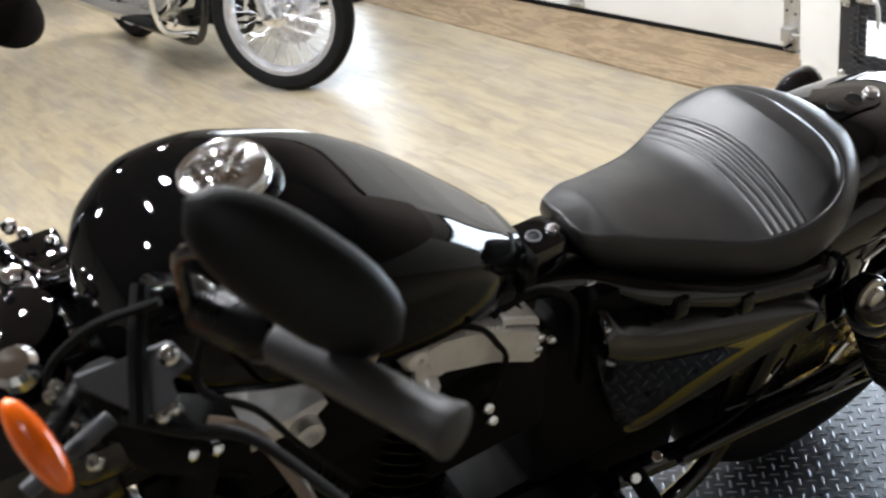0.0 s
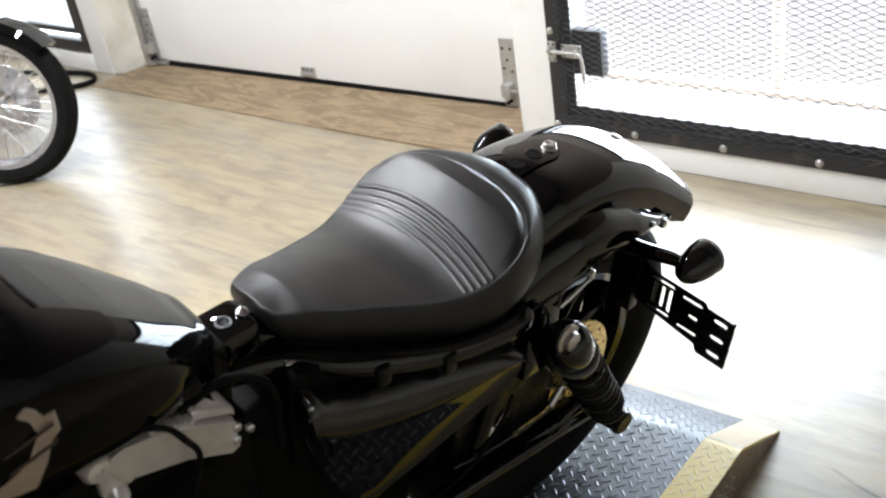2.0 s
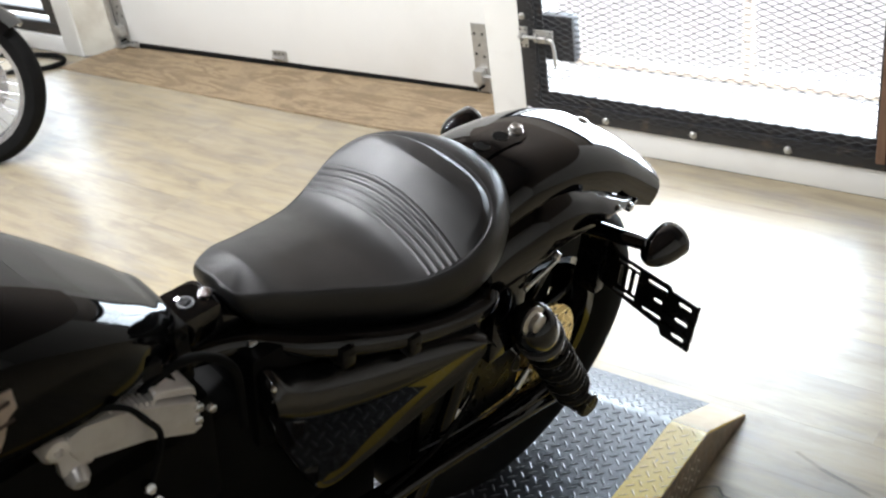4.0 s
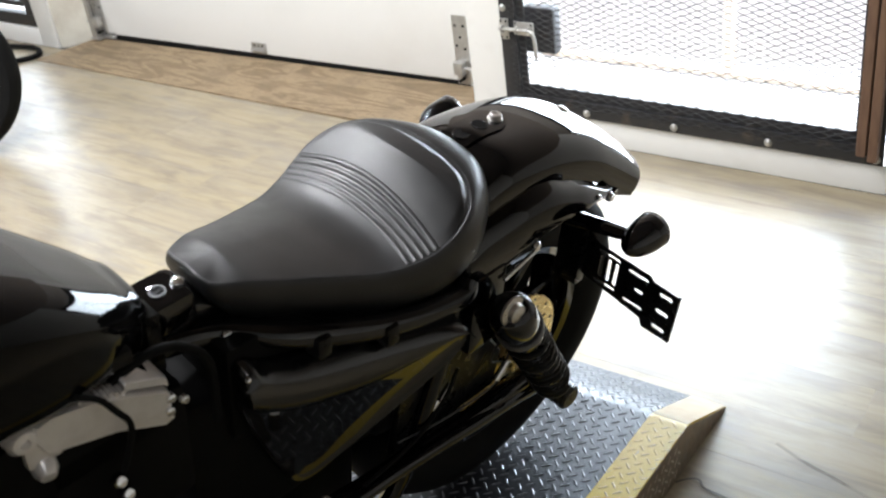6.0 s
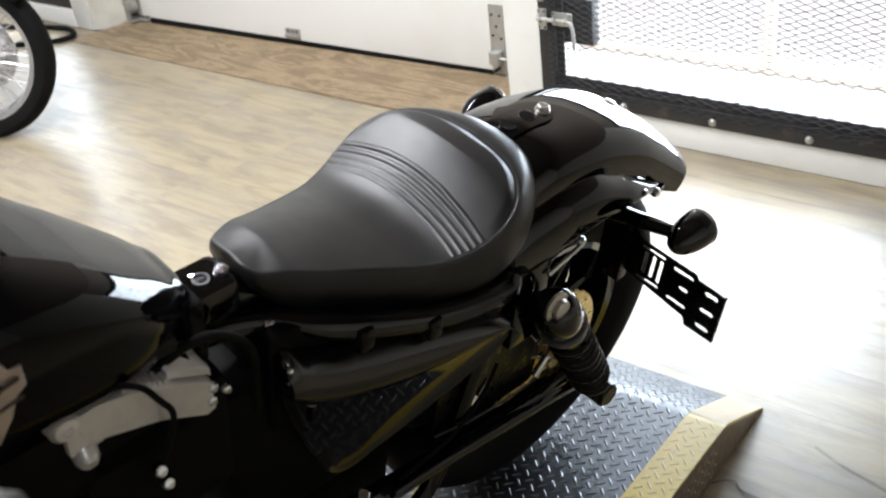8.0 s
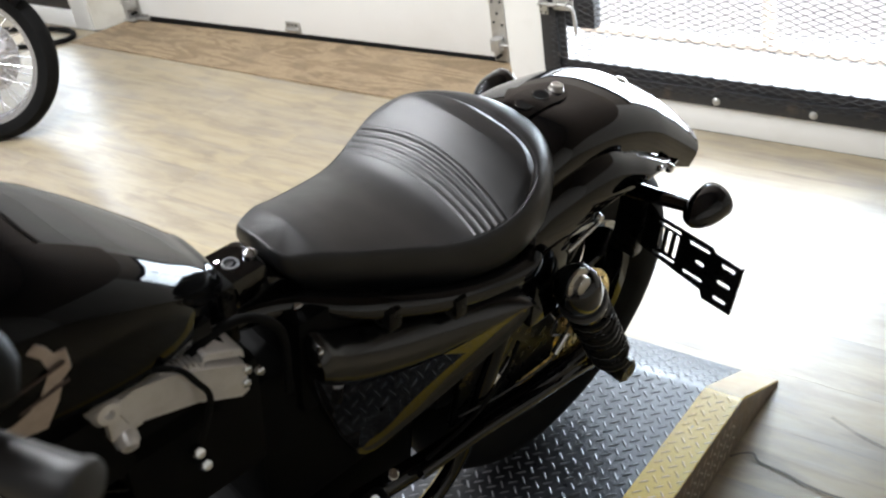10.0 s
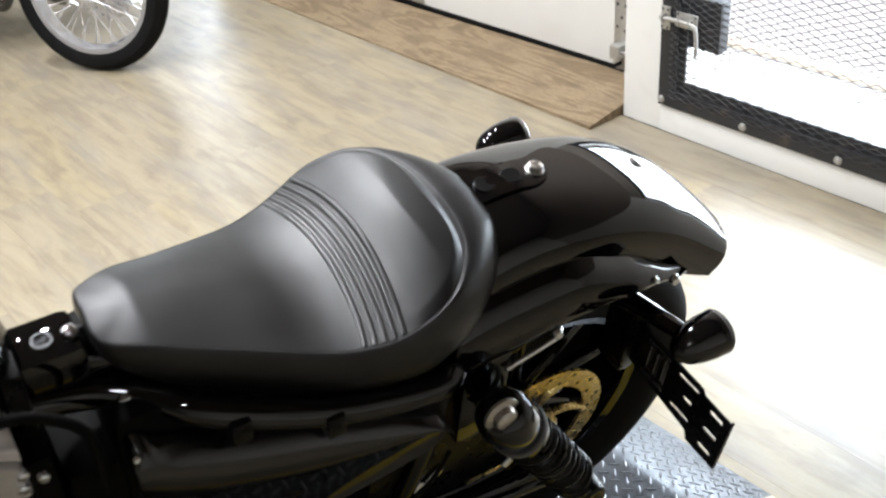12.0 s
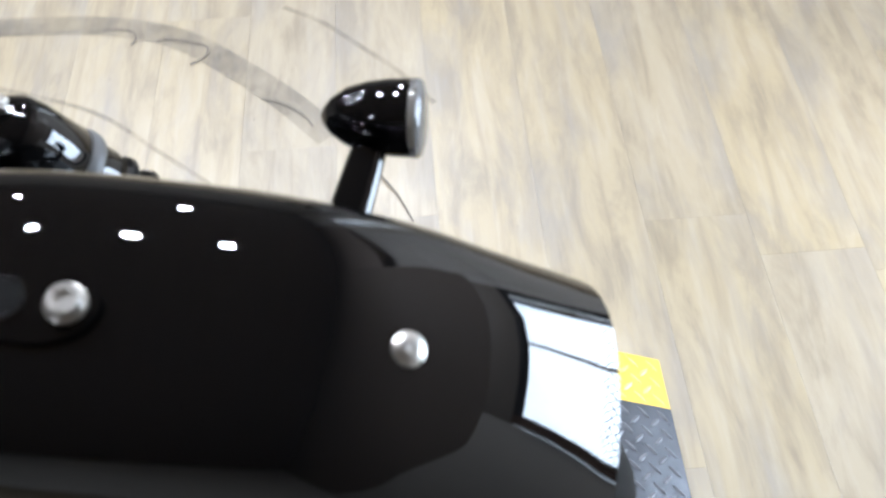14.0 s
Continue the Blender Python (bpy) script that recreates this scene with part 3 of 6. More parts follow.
def ribbon(points, width, z, steps=8):
    """A flat strip that lies on the floor."""
    line = smooth_path([(x, y, z) for x, y in points], steps)
    bm = bmesh.new()
    rows = []
    for i, q in enumerate(line):
        d = (line[min(i + 1, len(line) - 1)] - line[max(i - 1, 0)]).normalized()
        s = Vector((-d.y, d.x, 0)) * width / 2
        rows.append((bm.verts.new(q + s), bm.verts.new(q - s)))
    for a, b in zip(rows, rows[1:]):
        bm.faces.new((a[0], a[1], b[1], b[0]))
    return bm


for pts, w_ in (([(-1.79, 0.55), (-1.800, 0.75), (-1.793, 0.949), (-1.783, 1.05), (-1.755, 1.16), (-1.703, 1.26), (-1.602, 1.374), (-1.504, 1.468), (-1.40, 1.55)], 0.060),
               ([(-1.80, 1.45), (-1.739, 1.534), (-1.645, 1.619), (-1.574, 1.681), (-1.47, 1.75)], 0.012),
               ([(-1.62, 0.85), (-1.52, 1.08), (-1.40, 1.22), (-1.30, 1.33)], 0.010),
               ([(-0.045, 2.00), (0.02, 1.972), (0.09, 1.953), (0.20, 1.92)], 0.009)):
    solid("tyre_scuff", ribbon(pts, w_, 0.0022), SCUFF, "faint dark tyre scuff on the floor", "scuff mark", "tyre scuffs")
for pts, w_ in (([(-1.764, 1.072), (-1.766, 1.096), (-1.754, 1.133), (-1.731, 1.146), (-1.71, 1.138)], 0.004),
               ([(-1.714, 1.189), (-1.722, 1.211), (-1.706, 1.26), (-1.687, 1.296), (-1.657, 1.294), (-1.635, 1.266)], 0.004),
               ([(-1.518, 1.416), (-1.499, 1.46), (-1.463, 1.498), (-1.43, 1.516)], 0.004),
               ([(-1.294, 1.638), (-1.244, 1.667), (-1.174, 1.694)], 0.004),
               ([(-0.182, 1.792), (-0.166, 1.811), (-0.145, 1.822), (-0.130, 1.808), (-0.117, 1.803), (-0.065, 1.797), (-0.023, 1.787), (0.044, 1.783), (0.129, 1.796), (0.25, 1.80)], 0.0055)):
    solid("floor_crack", ribbon(pts, w_, 0.0026), CRACK, "thin dark chipped line in the vinyl floor", "crack", "chips in the floor")

# ---- tread plate lift platform ----
PX0, PX1, PYS = -0.850, -0.185, 1.858
PZ, PYR = 0.105, 2.060
plat = thing("lift_platform", "low motorcycle lift of worn tread plate with yellow edges", "lift platform", at=pose(0, 0, 0))


def slab(x0, x1, name, mat, label=""):
    bm = bmesh.new()
    loft([[(x, -0.75, 0.0), (x, -0.75, PZ), (x, PYS - 0.012, PZ), (x, PYS + 0.012, PZ - 0.004), (x, PYR, 0.006), (x, PYR, 0.0)] for x in (x0, x1)], bm)
    return part(name, bm, mat, plat, label)


slab(PX0 + 0.088, PX1 - 0.082, "deck", TREAD)
slab(PX0, PX0 + 0.088, "edge_strip", YELLOW, "yellow painted edge")
slab(PX1 - 0.082, PX1, "edge_strip", YELLOW, "yellow painted edge")


def lozenges(x0, x1, y0, y1, on_side=False, Hh=0.0016):
    """Raised bars in a basket pattern on the deck, the end slope or the side."""
    verts, faces = [], []
    p = 0.0305
    L, B = 0.0125, 0.0036
    n_slope = Vector((0, PZ, PYR - PYS)).normalized()
    for j in range(int((y1 - y0) / (p / 2)) + 1):
        for i in range(int((x1 - x0) / p) + 2):
            xx = x0 + i * p + (p / 2 if j % 2 else 0)
            yy = y0 + j * p / 2
            if not (x0 + 0.007 < xx < x1 - 0.004 and y0 < yy < y1 - 0.012) or abs(yy - PYS) < 0.013:
                continue
            a = radians(45 if j % 2 else -45)
            d, s = Vector((math.cos(a), math.sin(a), 0)), Vector((-math.sin(a), math.cos(a), 0))
            k = len(verts)
            for al, ac, h in ((-1, 0, 0), (-0.45, 0.85, 0), (0.45, 0.85, 0), (1, 0, 0), (0.45, -0.85, 0), (-0.45, -0.85, 0), (-0.55, 0, 1), (0.55, 0, 1)):
                q = Vector((xx, yy, 0)) + d * (L * al) + s * (B * ac)
                h = h * Hh - 0.0003
                if on_side:
                    q = Vector((PX1 + 0.0014 + h, q.y, q.x))
                elif q.y <= PYS:
                    q.z = PZ + h
                else:
                    t = (q.y - PYS - 0.012) / (PYR - PYS - 0.012)
                    q = Vector((q.x, q.y, PZ - 0.004 + (0.010 - PZ) * t)) + Vector((0, n_slope.y, n_slope.z)) * (h + 0.001)
                verts.append(q)
            faces += [(k, k + 6, k + 1), (k + 1, k + 6, k + 7, k + 2), (k + 2, k + 7, k + 3), (k + 3, k + 7, k + 4), (k + 4, k + 7, k + 6, k + 5), (k + 5, k + 6, k)]
    me = bpy.data.meshes.new("tread_relief")
    me.from_pydata(verts, [], faces)
    return me


for x0, x1, mat, side in ((PX0 + 0.088, PX1 - 0.082, BARS, False), (PX0, PX0 + 0.088, YELLOW, False), (PX1 - 0.082, PX1, YELLOW, False)):
    me = lozenges(x0, x1, 0.35, PYS if x1 == PX1 else PYR, False, 0.0016 if mat is BARS else 0.0010)
    me.materials.append(YELLOW_WORN if mat is YELLOW else mat)
    ob = new("tread_relief", me)
    ob.parent = plat
    tagged(ob, "raised tread pattern", kind="stuff")
for x0 in (PX1 - 0.082,):
    bm = bmesh.new()
    loft([[(x, PYS + 0.006, PZ - 0.0026), (x, PYS + 0.014, PZ - 0.0040), (x, PYR - 0.002, 0.0082), (x, PYR - 0.002, 0.0065), (x, PYS + 0.012, PZ - 0.006)] for x in (x0 + 0.001, x0 + 0.081)], bm)
    part("worn_slope", bm, CREAM, plat, "cream-coloured end of the edge")
bm = bmesh.new()
loft([[(x, -0.75, 0.001), (x, -0.75, PZ - 0.003), (x, PYS, PZ - 0.004), (x, PYR - 0.004, 0.006), (x, PYR - 0.004, 0.001)] for x in (PX1 - 0.001, PX1 + 0.0015)], bm)
part("side_plate", bm, EDGE, plat, "worn brown-grey tread plate side")
me = lozenges(0.005, PZ - 0.006, 0.35, PYS - 0.02, True)
me.materials.append(EDGE_WORN)
ob = new("tread_relief", me)
ob.parent = plat
tagged(ob, "raised tread pattern", kind="stuff")


# ---- the motorcycle on the lift: u runs back from the rear axle's region, v to its left, w up ----
YAW, LEANING = radians(9.0), radians(15.0)
back = Vector((math.sin(YAW), math.cos(YAW), 0))
level = Vector((math.cos(YAW), -math.sin(YAW), 0))
leftward = level * math.cos(LEANING) - Vector((0, 0, 1)) * math.sin(LEANING)
upward = level * math.sin(LEANING) + Vector((0, 0, 1)) * math.cos(LEANING)
BIKE = Matrix((
    (-back.x, leftward.x, upward.x, -0.544),
    (-back.y, leftward.y, upward.y, 1.644),
    (-back.z, leftward.z, upward.z, 0.105),
    (0, 0, 0, 1)))
bike = thing("motorcycle", "black cruiser motorcycle leaning on its stand on the lift", "motorcycle", at=BIKE)


def B(u, v, w):
    return Vector((-u, v, w))


# seat: the left half of its stitched seam, of the bulge below it and of the skirt's foot, each from nose to rear
SEAM = ((-0.664, 0.0, 0.880), (-0.664, 0.030, 0.877), (-0.655, 0.047, 0.872), (-0.62, 0.064, 0.866), (-0.58, 0.077, 0.851), (-0.54, 0.090, 0.8385), (-0.50, 0.104, 0.826), (-0.46, 0.119, 0.815),
        (-0.42, 0.135, 0.812), (-0.38, 0.147, 0.820), (-0.342, 0.148, 0.838), (-0.307, 0.135, 0.853), (-0.279, 0.110, 0.860), (-0.262, 0.080, 0.863), (-0.254, 0.042, 0.866), (-0.252, 0.0, 0.868))
BULGE = ((-0.669, 0.0, 0.866), (-0.669, 0.031, 0.862), (-0.660, 0.051, 0.854), (-0.622, 0.071, 0.842), (-0.58, 0.086, 0.820), (-0.54, 0.100, 0.803), (-0.50, 0.114, 0.790), (-0.46, 0.129, 0.781),
         (-0.42, 0.145, 0.777), (-0.38, 0.157, 0.780), (-0.335, 0.161, 0.787), (-0.285, 0.148, 0.798), (-0.238, 0.118, 0.810), (-0.205, 0.082, 0.818), (-0.186, 0.045, 0.822), (-0.180, 0.0, 0.823))
FOOT = ((-0.66, 0, 0.844), (-0.66, 0.02, 0.839), (-0.65, 0.038, 0.823), (-0.62, 0.042, 0.784), (-0.58, 0.057, 0.756), (-0.54, 0.071, 0.736), (-0.5, 0.084, 0.721), (-0.46, 0.098, 0.714),
        (-0.42, 0.112, 0.713), (-0.38, 0.121, 0.715), (-0.335, 0.123, 0.72), (-0.285, 0.109, 0.732), (-0.24, 0.092, 0.757), (-0.212, 0.062, 0.768), (-0.196, 0.032, 0.774), (-0.19, 0, 0.774))
SPINE = ((-0.62, 0.876), (-0.58, 0.863), (-0.54, 0.850), (-0.50, 0.838), (-0.46, 0.826), (-0.42, 0.822), (-0.38, 0.832), (-0.34, 0.854), (-0.30, 0.871))
ROLL = 0.07         # seat and fender sit a little higher on their left


def seat_roll(u):
    return ROLL * (1.0 - 1.2 * min(1.0, max(0.0, (u + 0.40) / 0.12)))


def seat_loop(half):
    """A closed line round the seat from its left half."""
    line = smooth_path(half, 6)
    line = line + [Vector((p.x, -p.y, p.z)) for p in line[-2:0:-1]]
    return [Vector((p.x, p.y, p.z + seat_roll(p.x) * p.y)) for p in line]


def seat_inside(p, f):
    """From the spine (f = 0) to the seam (f = 1): a low crown, and a pillow that drops to the seam at the rear."""
    uc = min(-0.30, max(-0.62, p.x))
    wc = lerp_table(SPINE, uc)[0]
    q = Vector((uc + (p.x - uc) * f, p.y * f, p.z + (wc - p.z) * (1 - f * f)))
    d = (1 - f) * math.hypot(p.x - uc, p.y)
    rear = min(1.0, max(0.0, (p.x + 0.355) / 0.035))
    k = min(1.0, max(0.0, d / 0.014))
    q.z += (0.0056 * k * (1.3 - 0.3 * k) - 0.0014) * rear
    return q


seam_line, bulge_line, foot_line = seat_loop(SEAM), seat_loop(BULGE), seat_loop(FOOT)
rows = []
for f in [0.0, 0.05, 0.1, 0.2, 0.3, 0.4, 0.48, 0.54] + [0.58 + 0.02 * k for k in range(20)] + [0.975, 0.99]:
    rows.append([seat_inside(p, f) for p in seam_line])
rows.append([seat_inside(p, 1.0) - Vector((0, 0, 0.0016)) for p in seam_line])
for k in range(1, 11):
    a = math.pi / 2 * k / 10
    x = math.sin(a)
    row = []
    for p, q in zip(seam_line, bulge_line):
        dip = (seat_inside(p, 1.0).z - p.z) * (1 - x) ** 2
        row.append(Vector((p.x + (q.x - p.x) * x, p.y + (q.y - p.y) * x, p.z + dip + (q.z - p.z) * (1 - math.cos(a)) + 0.0003 * math.sin(2 * a))))
    rows.append(row)
for k in range(1, 7):
    f = k / 6
    rows.append([Vector((q.x + (r.x - q.x) * f * f, q.y + (r.y - q.y) * f * f, q.z + (r.z - q.z) * f)) for q, r in zip(bulge_line, foot_line)])
rows.append([Vector((min(-0.25, max(-0.6, p.x)), p.y * 0.2, p.z + 0.01)) for p in foot_line])
bm = loft([[B(p.x, p.y, p.z) for p in row] for row in rows], caps=False)
bmesh.ops.remove_doubles(bm, verts=bm.verts, dist=1e-5)
seat_thing = part("seat", bm, LEATHER, bike, "black leather solo seat with stitched ribs")


def seat_top(u, s):
    """A point of the upper side; s runs from -1 at the right seam to 1 at the left seam."""
    hw_, ws = lerp_table(SEAM[2:12], u)
    return seat_inside(Vector((u, math.copysign(hw_, s), ws + seat_roll(u) * math.copysign(hw_, s))), abs(s))


for k in range(5):
    pts = []
    for i in range(29):
        s_ = 0.975 * (-1 + 2 * i / 28)
        p = seat_top(-0.411 + 0.0106 * k + 0.020 * (1 - s_ * s_) - 0.004 * s_, s_)
        pts.append(B(p.x, p.y, p.z - 0.0034))
    part("rib", tube(pts, 0.0054, 10, steps=1), LEATHER, seat_thing)
for grow in (0.0, 0.105):
    pts = [B(p.x + (q.x - p.x) * grow, p.y + (q.y - p.y) * grow, seat_inside(p, 1.0).z * (1 - 4 * grow) + p.z * 4 * grow - 0.0012 + 0.0004 * (grow > 0) + (q.z - p.z) * 0.02 * (grow > 0)) for p, q in zip(seam_line, bulge_line)]
    part("seam", tube(pts + pts[:1], 0.00085, 6, steps=1), STITCH, seat_thing, "grey stitched seam")


# fender: the crown's line from under the seat to its tail
CROWN = [(-0.38, 0.70), (-0.33, 0.755), (-0.275, 0.805), (-0.225, 0.838), (-0.165, 0.847), (-0.103, 0.841), (-0.04, 0.830), (0.02, 0.812), (0.07, 0.789), (0.105, 0.7675), (0.140, 0.7435), (0.172, 0.7175), (0.198, 0.6935), (0.221, 0.6700)]
crown = smooth_path([(a, 0, b) for a, b in CROWN], 4)
SECTION = ((0, 0), (0.2, 0.008), (0.4, 0.034), (0.56, 0.08), (0.69, 0.145), (0.80, 0.235), (0.885, 0.345), (0.945, 0.475), (0.98, 0.62), (0.995, 0.78), (0.9995, 0.985), (1.0, 1.0))
# the lower edge of the sides that belongs to each point of the crown
EDGE_LINE = [(-0.36, 0.64), (-0.335, 0.70), (-0.29, 0.745), (-0.235, 0.768), (-0.175, 0.778), (-0.115, 0.776), (-0.06, 0.766), (-0.005, 0.748), (0.035, 0.727), (0.062, 0.707), (0.086, 0.684), (0.112, 0.664), (0.138, 0.650), (0.164, 0.636)]
edge_line = smooth_path([(a, 0, b) for a, b in EDGE_LINE], 4)


def fender_frame(i):
    d = (crown[min(i + 1, len(crown) - 1)] - crown[max(i - 1, 0)]).normalized()
    return crown[i], Vector((-d.z, 0, d.x))


def fender_rows(offset):
    """Cross-sections from the crown down to the edge of either side."""
    rows = []
    last = len(crown) - 1
    for i in range(len(crown)):
        hw_ = 0.109 + 0.006 * i / last - offset
        n = fender_frame(i)[1] * offset
        c, e = crown[i] - n, edge_line[i]
        row = []
        for s, d_ in [(-s, d_) for s, d_ in SECTION[::-1]] + list(SECTION[1:]):
            row.append(B(c.x + (e.x - c.x) * d_, s * hw_, c.z + (e.z - 0.010 - c.z) * d_ + ROLL * s * hw_ * min(1.0, max(0.0, (0.12 - c.x) / 0.17))))
        rows.append(row)
    return rows


outer, inner = fender_rows(0.0), fender_rows(0.004)
for rows in (outer, inner):
    rows.insert(-1, [a.lerp(b, 0.93) for a, b in zip(rows[-2], rows[-1])])
bm = loft([a + b[::-1] for a, b in zip(outer, inner)])
fender = part("rear_fender", bm, GLOSS, bike, "chopped glossy black rear fender")


def on_fender(u, v, lift=0.0):
    """A point on the crown near u."""
    i = min(range(len(crown)), key=lambda k: abs(crown[k].x - u))
    c, n = fender_frame(i)
    t = (u - c.x) / max(1e-6, (crown[min(i + 1, len(crown) - 1)].x - crown[max(i - 1, 0)].x))
    z = c.z + (crown[min(i + 1, len(crown) - 1)].z - crown[max(i - 1, 0)].z) * t
    drop = -0.003 * (v / 0.04) ** 2
    return B(u + n.x * (lift + drop), v, z + n.z * (lift + drop))


# seat tab with two holes, screwed to the fender
rows = []
for i in range(25):
    u = -0.200 + 0.115 * (i / 24)
    half = 0.026 if u < -0.125 else 0.026 * math.sqrt(max(0.0, 1 - ((u + 0.125) / 0.0405) ** 2)) + 0.0008
    rows.append([on_fender(u, half * s, 0.0055 + 0.001 * (1 - s * s)) for s in (-1, -0.6, 0, 0.6, 1)] + [on_fender(u, half * s, 0.0012) for s in (1, 0, -1)])
tab = part("seat_tab", loft(rows), GLOSS, bike, "black seat mounting tab with two holes")
# nothing is cut here: a dark disc paints the shade inside each rim
for u in (-0.178, -0.139):
    part("hole", lathe(on_fender(u, 0.002, 0.0066), (-0.06, 0, 1), [(0, 0.0122), (0.0004, 0.0122), (0.0005, 0.0001)], 24), SHADEBLACK, tab, "dark round disc in place of a shaded opening")
    part("hole_rim", ring_tube(on_fender(u, 0.002, 0.0064), (-0.06, 0, 1), 0.0126, 0.0011, 28, 10), GLOSS, tab)
part("tab_bolt", lathe(on_fender(-0.103, 0.002, 0.004), (-0.12, 0, 1), [(0, 0.0125), (0.003, 0.0125), (0.004, 0.0105), (0.0095, 0.0100), (0.0108, 0.0086), (0.0108, 0.0050), (0.0090, 0.0045), (0.0088, 0.0005)], 20), ALU, tab, "bright metal bolt")

part("fender_rivet", lathe(on_fender(0.084, -0.004, -0.001), (-0.55, 0, 1), [(0, 0.0115), (0.002, 0.0115), (0.005, 0.008), (0.0058, 0.003), (0.0050, 0.001)], 20), ALU, bike, "bare metal plug on the fender")

# fender strut covers on both sides: u, upper and lower edge
STRUT = ((-0.302, 0.735, 0.705), (-0.296, 0.762, 0.697), (-0.28, 0.772, 0.694), (-0.22, 0.782, 0.698), (-0.15, 0.786, 0.712), (-0.09, 0.780, 0.714), (-0.04, 0.758, 0.710), (0.0, 0.740, 0.703), (0.04, 0.716, 0.692), (0.066, 0.699, 0.680), (0.082, 0.690, 0.676), (0.090, 0.686, 0.680))
for side in (1, -1):
    rows = []
    for i in range(33):
        u = -0.302 + 0.392 * i / 32
        top, low = lerp_table(STRUT, u)
        vo = (0.146 if side > 0 else 0.122) - 0.016 * max(0.0, (u + 0.02) / 0.11)
        if side < 0:
            top, low = top - 0.036, low - 0.036
        rows.append([B(u, side * v, w) for v, w in ((vo - 0.044, top - 0.004), (vo - 0.036, top + 0.003), (vo - 0.025, top - 0.003), (vo - 0.014, top * 0.85 + low * 0.15), (vo - 0.005, top * 0.6 + low * 0.4), (vo - 0.001, top * 0.3 + low * 0.7), (vo, low + 0.010), (vo - 0.001, low + 0.004), (vo - 0.007, low), (vo - 0.028, low + 0.002))])
    strut = part("fender_strut", loft(rows), GLOSS, bike, "glossy black fender strut cover")
    for u, v, w, r in ((0.066, 0.128, 0.684, 0.0085), (-0.146, 0.143, 0.706, 0.0085), (0.020, 0.134, 0.712, 0.0045)):
        part("strut_bolt", lathe(B(u, side * v if side > 0 else 0.024 - v, w if side > 0 else w - 0.036), (0, side, 0), [(0, r), (0.005, r), (0.009, r * 0.75), (0.011, r * 0.2)], 16), CHROME, strut, "chrome bolt head")
    # turn signal on its stalk
    sv, sw = (0.227, 0.675) if side > 0 else (0.232, 0.668)
    sig = part("turn_signal", lathe(B(-0.017, side * sv, sw), (-1, 0, 0.02), [(0, 0.001), (0.003, 0.008), (0.010, 0.016), (0.022, 0.0235), (0.038, 0.0285), (0.056, 0.031), (0.070, 0.0315), (0.074, 0.031)], 28), GLOSS, bike, "black bullet turn signal")
    part("lens_rim", lathe(B(0.056, side * sv, sw + 0.0015), (-1, 0, 0.02), [(0.0005, 0.0316), (0.006, 0.0318), (0.009, 0.0295), (0.0115, 0.02), (0.0125, 0.001)], 28), SMOKE, sig, "clear lens")
    rows = []
    for k in range(9):
        f = k / 8
        v = side * (0.100 + (sv - 0.107) * f)
        a, b = 0.020 - 0.006 * f, 0.0125 - 0.003 * f
        rows.append([B(0.004 + 0.024 * f + a * math.cos(q), v, 0.655 + (sw - 0.658) * f + b * math.sin(q)) for q in [2 * math.pi * i / 14 for i in range(14)]])
    part("stalk", loft(rows), GLOSS, sig)

# side plate bracket
brk = part("plate_bracket", plate([B(0.02, v, w) for v, w in ((0.118, 0.655), (0.158, 0.622), (0.265, 0.622), (0.270, 0.613), (0.322, 0.613), (0.322, 0.512), (0.268, 0.512), (0.262, 0.528), (0.160, 0.540), (0.118, 0.545))], (-1, 0, 0), 0.003, 0.0008), SATIN, bike, "black slotted licence plate bracket")


def slot(v0, v1, w0, w1):
    """Outline of a rounded slot that is cut through the bracket."""
    r = min(v1 - v0, w1 - w0) / 2
    horizontal = (v1 - v0) > (w1 - w0)
    pts = []
    for k in range(16):
        a = 2 * math.pi * k / 16
        cv = (v1 - r if math.cos(a) > 0 else v0 + r) if horizontal else (v0 + v1) / 2
        cw = (w0 + w1) / 2 if horizontal else (w1 - r if math.sin(a) > 0 else w0 + r)
        pts.append((cv + r * math.cos(a), cw + r * math.sin(a)))
    return pts


SLOTS = [(0.166, 0.174, 0.560, 0.606), (0.181, 0.189, 0.558, 0.606), (0.196, 0.204, 0.556, 0.606), (0.160, 0.205, 0.609, 0.616), (0.160, 0.205, 0.545, 0.552),
         (0.222, 0.262, 0.604, 0.612), (0.240, 0.258, 0.573, 0.582), (0.222, 0.262, 0.541, 0.549), (0.286, 0.312, 0.594, 0.604), (0.286, 0.312, 0.559, 0.569), (0.286, 0.312, 0.524, 0.534)]
bm = bmesh.new()
for s_ in SLOTS:
    pts = slot(*s_)
    loft([[B(0.010, v, w) for v, w in pts], [B(0.030, v, w) for v, w in pts]], bm)
bmesh.ops.recalc_face_normals(bm, faces=bm.faces)
me = bpy.data.meshes.new("slot_cutter")
bm.to_mesh(me)
bm.free()
cutter = bpy.data.objects.new("slot_cutter", me)
scene.collection.objects.link(cutter)
mod = brk.modifiers.new("slots", "BOOLEAN")
mod.operation, mod.object, mod.solver = "DIFFERENCE", cutter, "EXACT"
bpy.context.view_layer.update()
cutter.parent = bike
bpy.context.view_layer.update()
cut = bpy.data.meshes.new_from_object(brk.evaluated_get(bpy.context.evaluated_depsgraph_get()))
brk.modifiers.clear()
brk.data = cut
bpy.data.objects.remove(cutter)
part("bracket_lip", box(-0.0265, -0.020, 0.320, 0.3235, 0.512, 0.613, 0.0008), SATIN, brk)
part("bracket_arm", box(-0.030, -0.005, 0.085, 0.135, 0.520, 0.640, 0.004), SATIN, bike, "black bracket arm")

